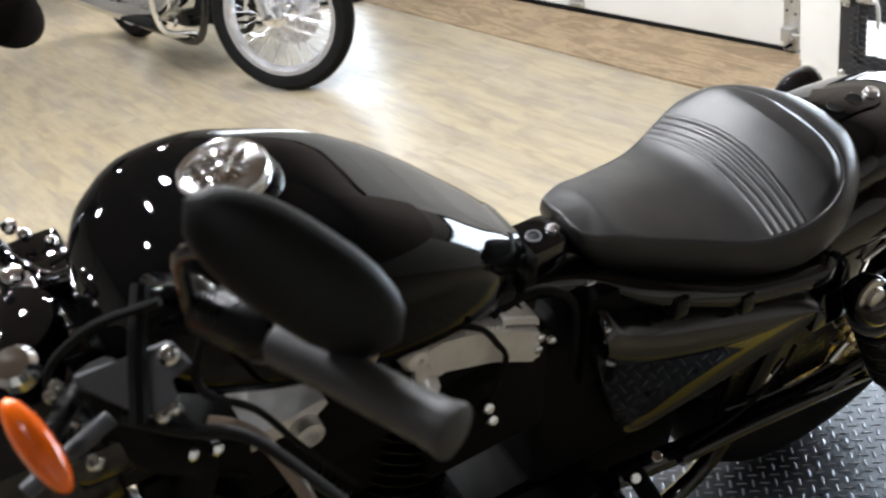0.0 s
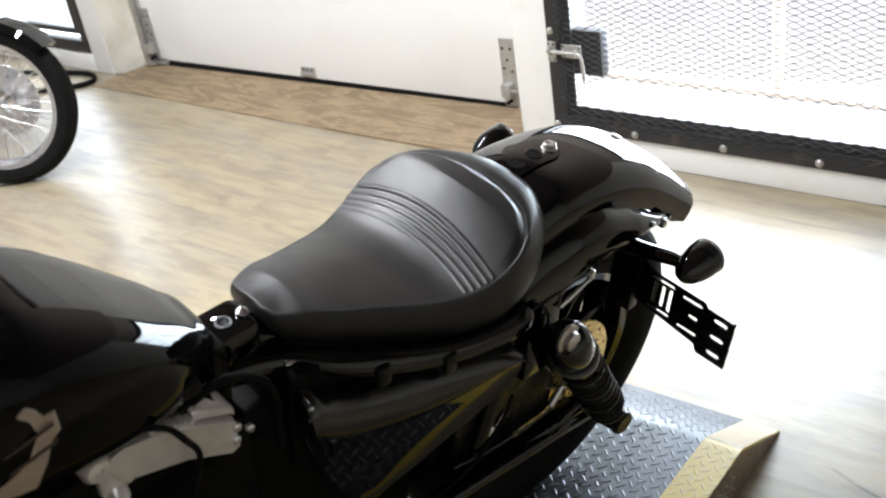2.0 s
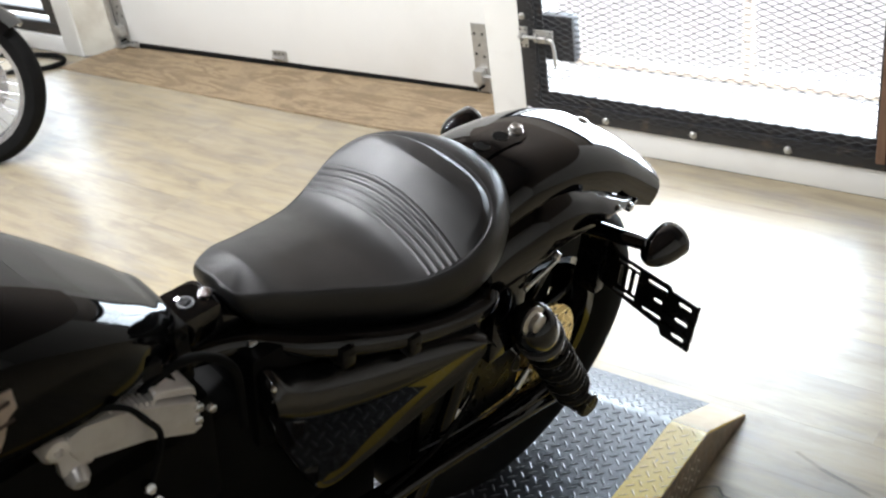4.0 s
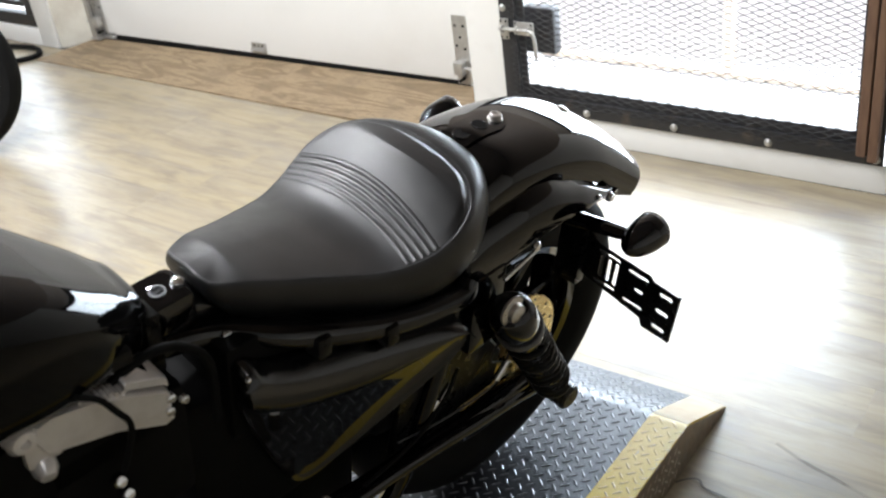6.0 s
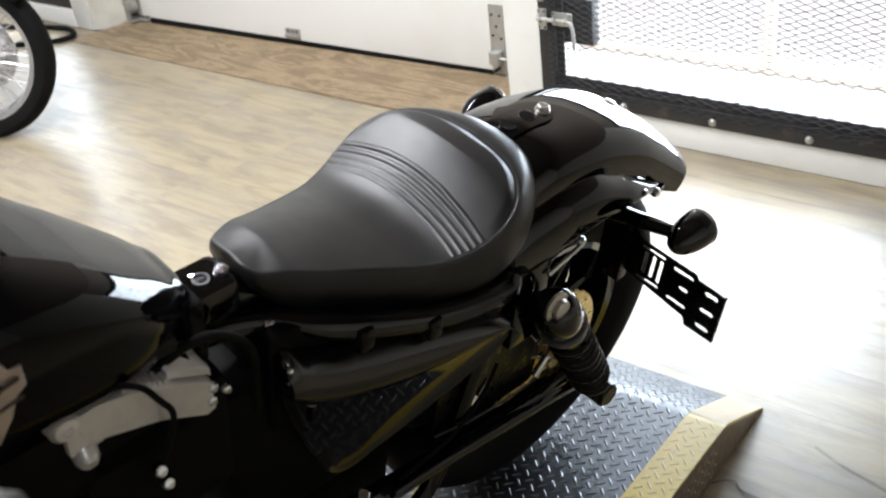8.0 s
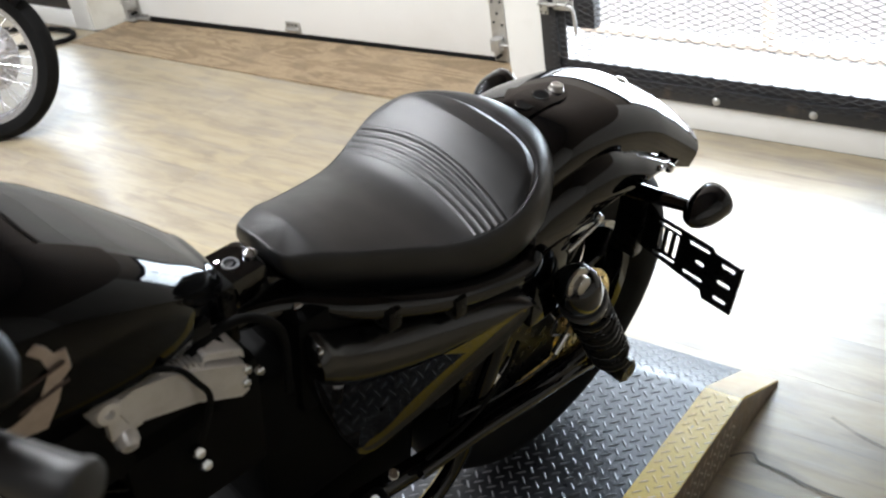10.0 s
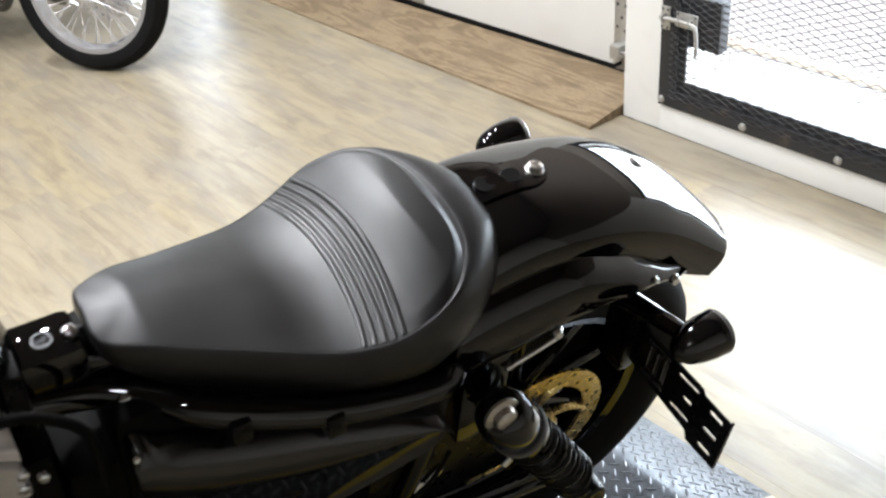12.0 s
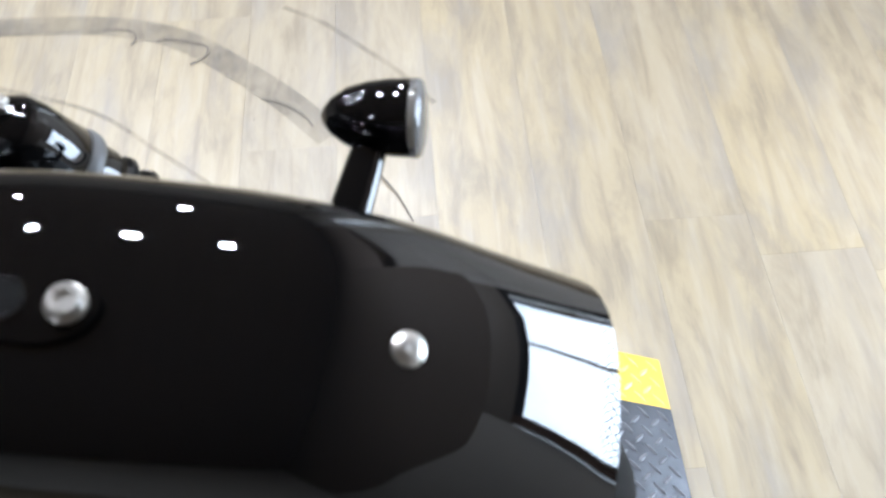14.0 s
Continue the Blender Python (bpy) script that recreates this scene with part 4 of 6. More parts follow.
# rear wheel
AX = B(-0.072, 0, 0.345)
rows = []
for i in range(72):
    a = 2 * math.pi * i / 72
    o = Vector((math.cos(a), 0, math.sin(a)))
    rows.append([AX + o * r + Vector((0, v, 0)) for v, r in ((-0.045, 0.215), (-0.066, 0.245), (-0.072, 0.280), (-0.064, 0.308), (-0.045, 0.327), (-0.02, 0.337), (0, 0.339), (0.02, 0.337), (0.045, 0.327), (0.064, 0.308), (0.072, 0.280), (0.066, 0.245), (0.045, 0.215))])
bm = loft(rows + [rows[0]], caps=False)
bmesh.ops.remove_doubles(bm, verts=bm.verts, dist=1e-5)
wheel = part("rear_wheel", lathe(AX + Vector((0, -0.055, 0)), (0, 1, 0), [(0, 0.03), (0.0, 0.045), (0.11, 0.045), (0.11, 0.03)], 24), SATIN, bike)
part("tyre", bm, RUBBER, wheel, "black road tyre")
rows = [[AX + Vector((math.cos(a), 0, math.sin(a))) * r + Vector((0, v, 0)) for v, r in ((-0.050, 0.220), (-0.046, 0.205), (-0.02, 0.195), (0.02, 0.195), (0.046, 0.205), (0.050, 0.220), (0.044, 0.222), (0, 0.212), (-0.044, 0.222))] for a in [2 * math.pi * i / 64 for i in range(65)]]
part("rim", loft(rows, caps=False), GLOSS, wheel)
for k in range(9):
    a = 2 * math.pi * k / 9 + 0.2
    o = Vector((math.cos(a), 0, math.sin(a)))
    part("spoke", rod(AX + o * 0.04, AX + o * 0.198, 0.014, 10, r2=0.011), GLOSS, wheel)
# drilled disc on its carrier
seg = 60
bm = bmesh.new()
d0 = AX + Vector((0, 0.066, 0))
loft([[d0 + Vector((math.cos(a) * r, y, math.sin(a) * r)) for r, y in ((0.098, 0), (0.098, 0.005), (0.132, 0.005), (0.132, 0))] for a in [2 * math.pi * i / seg for i in range(seg + 1)]], bm, caps=False)
disc = part("brake_disc", bm, STEEL, wheel, "drilled steel brake disc")
for k in range(30):
    a = 2 * math.pi * k / 30
    r = 0.107 if k % 2 else 0.122
    part("hole", lathe(d0 + Vector((math.cos(a) * r, 0.0045, math.sin(a) * r)), (0, 1, 0), [(0, 0.0036), (0.0009, 0.0036), (0.0009, 0.0)], 8), SATIN, disc)
for k in range(5):
    a0 = 2 * math.pi * k / 5
    pts = []
    for q in range(7):
        f = q / 6
        pts.append(d0 + Vector((math.cos(a0 + 0.7 * f) * (0.035 + 0.066 * f), 0.001, math.sin(a0 + 0.7 * f) * (0.035 + 0.066 * f))))
    part("carrier_arm", tube(pts, 0.0075, 8, steps=2), STEEL, disc)
part("carrier_hub", lathe(d0, (0, 1, 0), [(0, 0.045), (0.012, 0.042), (0.018, 0.022), (0.030, 0.016), (0.031, 0.002)], 24), STEEL, disc)

part("belt_pulley", lathe(AX + Vector((0, -0.092, 0)), (0, 1, 0), [(0, 0.06), (0.002, 0.150), (0.022, 0.150), (0.024, 0.06)], 48), GLOSS, wheel, "black rear belt pulley")
part("pulley_guard", lathe(AX + Vector((0, -0.067, 0)), (0, 1, 0), [(0, 0.02), (0.001, 0.234), (0.003, 0.234), (0.004, 0.02)], 48), PLASTIC, wheel)

# shock absorbers
for side in (1, -1):
    sv = 0.202 if side > 0 else 0.198
    TOPS, LOWS = B(-0.265, side * sv, 0.684), B(-0.055, side * (sv - 0.02), 0.335)
    axis = (LOWS - TOPS).normalized()
    shock = part("shock_absorber", lathe(TOPS - axis * 0.014, axis, [(0, 0.012), (0.004, 0.026), (0.014, 0.034), (0.030, 0.0365), (0.070, 0.0365), (0.074, 0.034), (0.105, 0.034), (0.110, 0.022), (0.33, 0.020)], 28), GLOSS, bike, "black coil-over shock absorber")
    _, sa, sb_ = frame_of(axis)
    pts = [TOPS + axis * (0.098 + 0.245 * (i / 150)) + (sa * math.cos(i * 0.42) + sb_ * math.sin(i * 0.42)) * 0.0300 for i in range(151)]
    part("coil_spring", tube(pts, 0.0068, 8, steps=1), SATIN, shock, "black coil spring")
    part("collar", lathe(TOPS + axis * 0.060, axis, [(0, 0.037), (0.003, 0.0385), (0.010, 0.0385), (0.013, 0.037)], 28), LABEL, shock)
    part("lower_eye", lathe(LOWS + Vector((0, -0.03, 0)), (0, 1, 0), [(0, 0.02), (0.004, 0.024), (0.056, 0.024), (0.06, 0.02)], 20), SATIN, shock)
    part("shock_bolt", lathe(B(-0.271, side * (sv + 0.006), 0.695), (0, side, 0.1), [(0, 0.024), (0.004, 0.024), (0.006, 0.016), (0.014, 0.0145), (0.017, 0.010), (0.0175, 0.001)], 20), ALU, shock, "bare steel mounting bolt")
    part("mount_plate", box(0.215, 0.285, min(side * 0.105, side * 0.150), max(side * 0.105, side * 0.150), 0.560, 0.715, 0.008), GLOSS, bike)

# chrome bolt and cable along the strut
part("strut_link", rod(B(-0.228, 0.155, 0.692), B(-0.150, 0.150, 0.702), 0.0038, 12), CHROME, bike, "chrome link rod")

# side cover
COVER = ((-0.672, 0.772, 0.716, 0.700), (-0.664, 0.782, 0.702, 0.668), (-0.635, 0.764, 0.679, 0.583), (-0.60, 0.748, 0.661, 0.490), (-0.582, 0.741, 0.655, 0.451), (-0.565, 0.736, 0.651, 0.430), (-0.551, 0.732, 0.648, 0.424),
         (-0.49, 0.719, 0.640, 0.462), (-0.423, 0.709, 0.649, 0.515), (-0.38, 0.703, 0.660, 0.550), (-0.345, 0.692, 0.670, 0.581), (-0.325, 0.678, 0.664, 0.606), (-0.315, 0.660, 0.648, 0.632))


def cover_face(u, w):
    """The flat lacquered face: it flares out to the rear and tucks in to its foot."""
    return 0.116 + 0.2 * (u + 0.668) + 0.2 * (w - 0.745)


shell_rows, face_rows = [], []
for i in range(61):
    u = -0.672 + 0.357 * i / 60
    wt, wr, wb = lerp_table(COVER, u)
    wr = min(max(wr, wb + 0.016), wt - 0.012)
    lip = min(0.016, 0.5 * (wr - wb))
    ft = cover_face(u, wt)
    ring = [(0.05, wt - 0.016), (ft - 0.050, wt - 0.004), (ft - 0.036, wt), (ft - 0.028, wt - 0.001)]
    for k in range(1, 9):
        f = k / 8
        w = wt - 0.003 + (wr - wt + 0.003) * f
        ring.append((cover_face(u, w) + 0.026 * math.sqrt(1 - (2 * f - 1) ** 2) - 0.024 * (1 - f), w))
    shell_rows.append([B(u, v, w) for v, w in ring + [(0.05, wr - 0.004)]])
    fb = cover_face(u, wb + lip)
    face = [(0.05, wr + 0.002)]
    for f in (0.0, 0.06, 0.5, 1.0):
        w = wr + (wb + lip - wr) * f
        face.append((cover_face(u, w) - 0.001, w))
    face += [(fb - 0.0006, wb + lip * 0.9), (fb + 0.0006, wb + 0.001), (fb - 0.003, wb - 0.001), (0.045, wb)]
    face_rows.append([B(u, v, w) for v, w in face])
cover = part("side_cover", loft(shell_rows), SHELLBLACK, bike, "black side cover with a rounded upper edge")
part("cover_panel", loft(face_rows), COVERBLACK, cover, "mirror-glossy black lower panel")
for w in (0.769, 0.748):
    part("cover_pin", lathe(B(-0.668, 0.114, w), (0.2, 1, 0.3), [(0, 0.005), (0.004, 0.005), (0.007, 0.003), (0.008, 0.0005)], 12), CHROME, cover, "chrome pin")

# frame rails
for side in (1, -1):
    part("frame_rail", tube([B(-0.80, side * 0.020, 0.812), B(-0.70, side * 0.028, 0.795), B(-0.645, side * 0.050, 0.790), B(-0.588, side * 0.098, 0.780), B(-0.533, side * 0.121, 0.764), B(-0.458, side * 0.138, 0.740), B(-0.372, side * 0.147, 0.719), B(-0.315, side * 0.147, 0.710), B(-0.296, side * 0.138, 0.719)], 0.0185, 16), GLOSS, bike)
    part("lower_rail", tube([B(-0.28, side * 0.11, 0.64), B(-0.33, side * 0.11, 0.45), B(-0.42, side * 0.11, 0.24), B(-0.7, side * 0.12, 0.17), B(-1.05, side * 0.12, 0.17), B(-1.25, side * 0.08, 0.4), B(-1.31, side * 0.03, 0.85)], 0.016, 12), GLOSS, bike)
for u, v, w in ((-0.560, 0.117, 0.768), (-0.460, 0.139, 0.738)):
    part("rail_clip", box(-u - 0.012, -u + 0.012, v - 0.012, v + 0.0205, w - 0.022, w + 0.014, 0.006), SATIN, bike, "black plastic cable clip")
part("frame_bolt", lathe(B(-0.655, 0.056, 0.792), (0, 1, 0.35), [(0, 0.011), (0.006, 0.011), (0.010, 0.008), (0.012, 0.001)], 16), CHROME, bike, "chrome bolt head")
part("backbone", tube([B(-1.28, 0, 0.98), B(-1.1, 0, 0.96), B(-0.9, 0, 0.86), B(-0.74, 0, 0.84), B(-0.62, 0, 0.80)], 0.03, 14), GLOSS, bike)
part("tank_mount", box(0.675, 0.760, -0.028, 0.036, 0.815, 0.868, 0.012), GLOSS, bike, "black rear tank mount")
part("mount_strap", box(0.742, 0.762, -0.045, 0.062, 0.800, 0.893, 0.004), SATIN, bike)
part("mount_bolt", lathe(B(-0.712, 0.008, 0.867), (0, 0, 1), [(0, 0.011), (0.003, 0.011), (0.003, 0.0085), (0.001, 0.008), (0.001, 0.0005)], 18), SLATE, bike, "dull metal bushing")
part("mount_bolt", lathe(B(-0.684, 0.010, 0.864), (0, 0, 1), [(0, 0.009), (0.008, 0.009), (0.012, 0.005), (0.013, 0.001)], 14), CHROME, bike, "chrome bolt head")
part("breather_hose", tube([B(-0.86, 0.085, 0.845), B(-0.80, 0.09, 0.872), B(-0.756, 0.092, 0.871), B(-0.716, 0.092, 0.834), B(-0.700, 0.09, 0.785), B(-0.70, 0.09, 0.70)], 0.0062, 10), RUBBER, bike, "black rubber hose")

# fuel tank: u, top, bottom, half width
TANK = ((-0.738, 0.880, 0.866, 0.020), (-0.745, 0.901, 0.850, 0.040), (-0.765, 0.924, 0.846, 0.062), (-0.81, 0.968, 0.852, 0.090), (-0.87, 1.023, 0.862, 0.114), (-0.94, 1.073, 0.878, 0.132),
        (-1.02, 1.108, 0.900, 0.142), (-1.08, 1.128, 0.922, 0.143), (-1.14, 1.131, 0.945, 0.136), (-1.19, 1.112, 0.965, 0.119), (-1.225, 1.080, 0.985, 0.090), (-1.243, 1.045, 1.005, 0.050), (-1.248, 1.03, 1.02, 0.012))


def tank_point(u, a):
    top, low, hw_ = lerp_table(TANK[::-1], u)
    c, s = math.cos(a), math.sin(a)
    mid = low + (top - low) * 0.42
    up = s > 0
    e = 0.62 if up else 0.6
    v = 1.03 * hw_ * math.copysign(abs(c) ** e, c)
    w = mid + ((top - mid) if up else (mid - low)) * math.copysign(abs(s) ** (0.64 if up else 0.62), s)
    return B(u, v, w)


tank_us = [-0.738 - 0.510 * (0.5 - 0.5 * math.cos(math.pi * i / 60)) for i in range(61)]
tank = part("fuel_tank", loft([[tank_point(u, 2 * math.pi * k / 56) for k in range(56)] for u in tank_us]), TANKBLACK, bike, "glossy black teardrop fuel tank")
cap_c = B(-1.078, 0.0, 1.118)
cap = part("fuel_cap", lathe(cap_c, (0.12, 0, 1), [(0, 0.046), (0.016, 0.047), (0.020, 0.0445), (0.0225, 0.036), (0.0235, 0.001)], 36), CHROME, tank, "ornate chrome fuel cap")
random.seed(4)
for k in range(14):
    a = 2 * math.pi * k / 14 + random.uniform(-0.1, 0.1)
    r0, r1 = random.uniform(0.004, 0.016), random.uniform(0.026, 0.040)
    q = [cap_c + Vector((math.cos(a + 0.5 * f) * (r0 + (r1 - r0) * f), math.sin(a + 0.5 * f) * (r0 + (r1 - r0) * f), 0.0235 - 0.003 * f)) for f in (0, 0.33, 0.66, 1)]
    part("relief", tube(q, lambda t: 0.0022 + 0.003 * math.sin(math.pi * min(1, t + 0.1)), 8, steps=3), CHROME, cap)
part("cap_base", lathe(cap_c - Vector((0, 0, 0.008)), (0.12, 0, 1), [(0, 0.056), (0.006, 0.054), (0.010, 0.049)], 32), SATIN, tank)

# tank emblem: a plain shield with a bar across it
bz = 0.141
outline = [(-1.048, 0.966), (-1.040, 1.018), (-1.028, 1.030), (-0.996, 1.042), (-0.988, 1.034), (-0.984, 1.022), (-0.972, 1.022), (-0.972, 0.998), (-0.984, 0.992), (-0.992, 0.970), (-1.010, 0.946), (-1.040, 0.953)]
badge = part("tank_emblem", plate([B(u, bz - 0.004 * ((w - 0.99) / 0.05), w) for u, w in outline], (0, 1, 0.1), 0.004, 0.001), BRONZE, tank, "bronze-toned shield emblem")
for w in (0.985, 1.008):
    part("emblem_groove", plate([B(u, bz + 0.0042, w + dw) for u, dw in ((-1.044, -0.010), (-1.044, -0.006), (-0.978, 0.006), (-0.978, 0.002))], (0, 1, 0.1), 0.0012), EMBLEM_DARK, badge)

# engine: two finned cylinders, rocker boxes, crankcase and covers
for base, head, cover_c in (((-0.98, 0.0, 0.42), (-0.88, 0.0, 0.80), (-0.865, 0.86)), ((-1.02, 0.0, 0.42), (-1.16, 0.0, 0.80), (-1.150, 0.855))):
    a, b = B(*base), B(*head)
    d = (b - a).normalized()
    cyl = part("cylinder", rod(a, b, 0.055, 20), SATIN, bike)
    for k in range(13):
        p = a + d * (0.12 + 0.021 * k)
        part("fin", lathe(p, d, [(0, 0.055), (0.001, 0.090), (0.004, 0.090), (0.005, 0.055)], 20), SATIN, cyl)
# rear rocker box in bare aluminium
rows = []
for v in (-0.05, 0.106, 0.112):
    k = 1.0 if v < 0.11 else 0.97
    cu, cw = -0.848, 0.845
    rows.append([B(cu + (u - cu) * k, v, cw + (w - cw) * k) for u, w in ((-0.930, 0.866), (-0.925, 0.884), (-0.909, 0.888), (-0.866, 0.876), (-0.811, 0.847), (-0.771, 0.823), (-0.768, 0.776), (-0.780, 0.772), (-0.838, 0.808), (-0.920, 0.838))])
rocker = part("rocker_box", loft(rows), CAST, bike, "bare aluminium rocker box")
part("rocker_ledge", loft([[B(u, v, w) for v, w in ((0.0, w1 - 0.03), (0.0, w1), (0.100, w1), (0.104, w1 - 0.003), (0.104, w1 - 0.014))] for u, w1 in ((-0.820, 0.866), (-0.816, 0.868), (-0.775, 0.846), (-0.768, 0.838))]), CAST, rocker)
for k in range(8):
    u = -0.872 + 0.0068 * k
    w = 0.886 - 0.0035 * k
    part("rocker_fin", box(-u - 0.0022, -u + 0.0022, 0.06, 0.108, w - 0.014, w, 0.001), CAST, rocker)
part("rocker_lug", lathe(B(-0.938, 0.070, 0.868), (0, 1, 0.1), [(0, 0.019), (0.036, 0.018), (0.042, 0.013), (0.043, 0.006), (0.036, 0.005)], 20), CAST, rocker)
part("rocker_lug", lathe(B(-0.917, 0.070, 0.822), (0.2, 1, -0.3), [(0, 0.015), (0.040, 0.014), (0.048, 0.009), (0.049, 0.001)], 16), CAST, rocker)
part("rocker_web", box(0.900, 0.940, 0.060, 0.104, 0.818, 0.872, 0.004), CAST, rocker)
for u, w in ((-0.775, 0.795), (-0.772, 0.815), (-0.755, 0.800)):
    part("rocker_bolt", lathe(B(u, 0.110, w), (0, 1, 0), [(0, 0.006), (0.006, 0.006), (0.008, 0.004)], 12), CHROME, rocker)
part("plug_wire", tube([B(-0.94, 0.085, 0.915), B(-0.90, 0.112, 0.910), B(-0.864, 0.125, 0.896), B(-0.844, 0.127, 0.861), B(-0.831, 0.127, 0.826), B(-0.84, 0.120, 0.77), B(-0.85, 0.10, 0.70)], 0.0038, 10), RUBBER, bike, "black plug wire")
# front rocker box
rows = [[B(u, v, w) for u, w in ((-1.250, 0.800), (-1.238, 0.822), (-1.215, 0.832), (-1.160, 0.832), (-1.152, 0.818), (-1.160, 0.786), (-1.24, 0.784))] for v in (-0.06, 0.078, 0.086)]
rocker2 = part("rocker_box", loft(rows), CAST, bike, "bare aluminium rocker box")
part("rocker_ledge", loft([[B(u, v, w) for u, w in ((-1.140, 0.836), (-1.138, 0.856), (-1.10, 0.862), (-1.050, 0.868), (-1.046, 0.858), (-1.07, 0.838))] for v in (-0.04, 0.090, 0.098)]), CAST, rocker2)
part("rocker_lug", lathe(B(-1.078, 0.075, 0.838), (0, 1, 0), [(0, 0.020), (0.04, 0.018), (0.042, 0.010), (0.034, 0.009)], 20), CAST, rocker2)
part("crankcase", lathe(B(-0.98, -0.11, 0.37), (0, 1, 0), [(0, 0.12), (0.01, 0.15), (0.20, 0.15), (0.21, 0.12)], 28), SATIN, bike)
part("primary_cover", loft([[B(-0.865 + 0.27 * math.cos(a), v, 0.335 + 0.095 * math.sin(a)) for a in [2 * math.pi * i / 36 for i in range(36)]] for v in (0.08, 0.145, 0.155)]), GLOSS, bike, "black primary cover")
for k in range(9):
    a = 2 * math.pi * k / 9
    part("cover_bolt", lathe(B(-0.865 + 0.247 * math.cos(a), 0.153, 0.335 + 0.077 * math.sin(a)), (0, 1, 0), [(0, 0.007), (0.006, 0.007), (0.008, 0.003)], 12), CHROME, bike, "chrome bolt head")
# boxes behind the covers, coloured near black in place of deep shade
part("oil_tank", box(0.30, 0.74, -0.14, 0.075, 0.40, 0.72, 0.03), SHADEBLACK, bike)
part("gearbox", box(0.42, 0.95, -0.13, 0.055, 0.20, 0.40, 0.04), SHADEBLACK, bike)
part("battery_box", box(0.36, 0.68, -0.09, 0.09, 0.62, 0.80, 0.02), SHADEBLACK, bike)
part("inner_fender", box(0.20, 0.42, -0.09, 0.09, 0.40, 0.74, 0.03), PLASTIC, bike)
part("inner_fender", plate([B(u, -0.092, w) for u, w in ((-0.30, 0.44), (0.02, 0.44), (0.09, 0.56), (0.08, 0.62), (0.0, 0.70), (-0.10, 0.725), (-0.30, 0.72))], (0, 1, 0), 0.006), PLASTIC, bike)
part("brake_caliper", box(0.09, 0.20, -0.135, -0.085, 0.36, 0.50, 0.015), SATIN, bike)
part("carburettor", box(0.93, 1.10, -0.12, 0.06, 0.58, 0.82, 0.03), SHADEBLACK, bike)
part("coil_cover", box(0.74, 0.93, -0.05, 0.095, 0.60, 0.80, 0.015), SHADEBLACK, bike)
part("rocker_base", box(0.78, 1.26, -0.07, 0.095, 0.74, 0.855, 0.012), SHADEBLACK, bike)
part("caliper_plate", plate([B(u, 0.094, w) for u, w in ((-0.40, 0.37), (-0.15, 0.36), (-0.14, 0.44), (-0.20, 0.53), (-0.28, 0.57), (-0.38, 0.54))], (0, 1, 0), 0.012, 0.003), SATIN, bike, "black caliper plate")
part("swingarm", tube([B(-0.60, 0.10, 0.36), B(-0.40, 0.118, 0.352), B(-0.20, 0.125, 0.345), B(-0.04, 0.125, 0.343)], 0.019, 12), GLOSS, bike)
part("swingarm", tube([B(-0.60, -0.10, 0.36), B(-0.40, -0.118, 0.352), B(-0.04, -0.125, 0.343)], 0.019, 12), GLOSS, bike)
part("axle_nut", lathe(B(-0.072, 0.140, 0.345), (0, 1, 0), [(0, 0.018), (0.012, 0.018), (0.016, 0.012), (0.02, 0.010)], 6), CHROME, bike, "chrome axle nut")
part("belt_guard", tube([B(-0.02, 0.138, 0.300), B(-0.12, 0.140, 0.330), B(-0.25, 0.140, 0.352), B(-0.38, 0.138, 0.372), B(-0.50, 0.135, 0.380)], 0.0125, 10), GLOSS, bike, "glossy black belt guard")
part("brake_line", tube([B(-0.16, 0.125, 0.44), B(-0.20, 0.132, 0.475), B(-0.185, 0.132, 0.505), B(-0.15, 0.13, 0.48), B(-0.155, 0.13, 0.44), B(-0.18, 0.13, 0.40), B(-0.30, 0.125, 0.40), B(-0.40, 0.12, 0.42)], 0.0019, 8), SLATE, bike, "braided line")
for u, v, w in ((-0.323, 0.118, 0.437), (-0.295, 0.118, 0.452), (-0.163, 0.13, 0.425)):
    part("fitting", rod(B(u - 0.014, v, w - 0.016), B(u + 0.014, v, w + 0.016), 0.007, 10), CHROME, bike, "chrome fitting")
part("cable", tube([B(-0.27, 0.12, 0.50), B(-0.30, 0.125, 0.455), B(-0.37, 0.13, 0.41), B(-0.48, 0.13, 0.39)], 0.0035, 8), RUBBER, bike)
peg = part("footpeg", rod(B(-0.60, 0.14, 0.43), B(-0.62, 0.235, 0.44), 0.015, 14), RUBBER, bike, "black footpeg")
part("peg_bolt", rod(B(-0.585, 0.15, 0.462), B(-0.585, 0.165, 0.490), 0.009, 12), CHROME, peg)
part("peg_bolt", rod(B(-0.625, 0.15, 0.450), B(-0.625, 0.17, 0.470), 0.009, 12), CHROME, peg)
part("side_stand", tube([B(-0.78, 0.11, 0.22), B(-0.76, 0.20, 0.12), B(-0.74, 0.27, 0.045), B(-0.74, 0.275, 0.070)], 0.011, 10), SATIN, bike, "black side stand")
for u, v, w in ((-0.852, 0.125, 0.724), (-0.858, 0.125, 0.752)):
    part("fitting", lathe(B(u, v, w), (0, 1, 0.6), [(0, 0.009), (0.008, 0.009), (0.012, 0.006), (0.013, 0.001)], 14), CHROME, bike, "chrome fitting")
part("coil_bracket", box(0.80, 0.86, 0.05, 0.10, 0.885, 0.905, 0.004), PLASTIC, bike)
part("exhaust", tube([B(-1.24, -0.09, 0.72), B(-1.30, -0.15, 0.55), B(-1.10, -0.18, 0.36), B(-0.7, -0.19, 0.30), B(-0.3, -0.19, 0.29), B(0.15, -0.19, 0.29)], lambda t: 0.022 + 0.020 * (t > 0.55), 14), SATIN, bike)

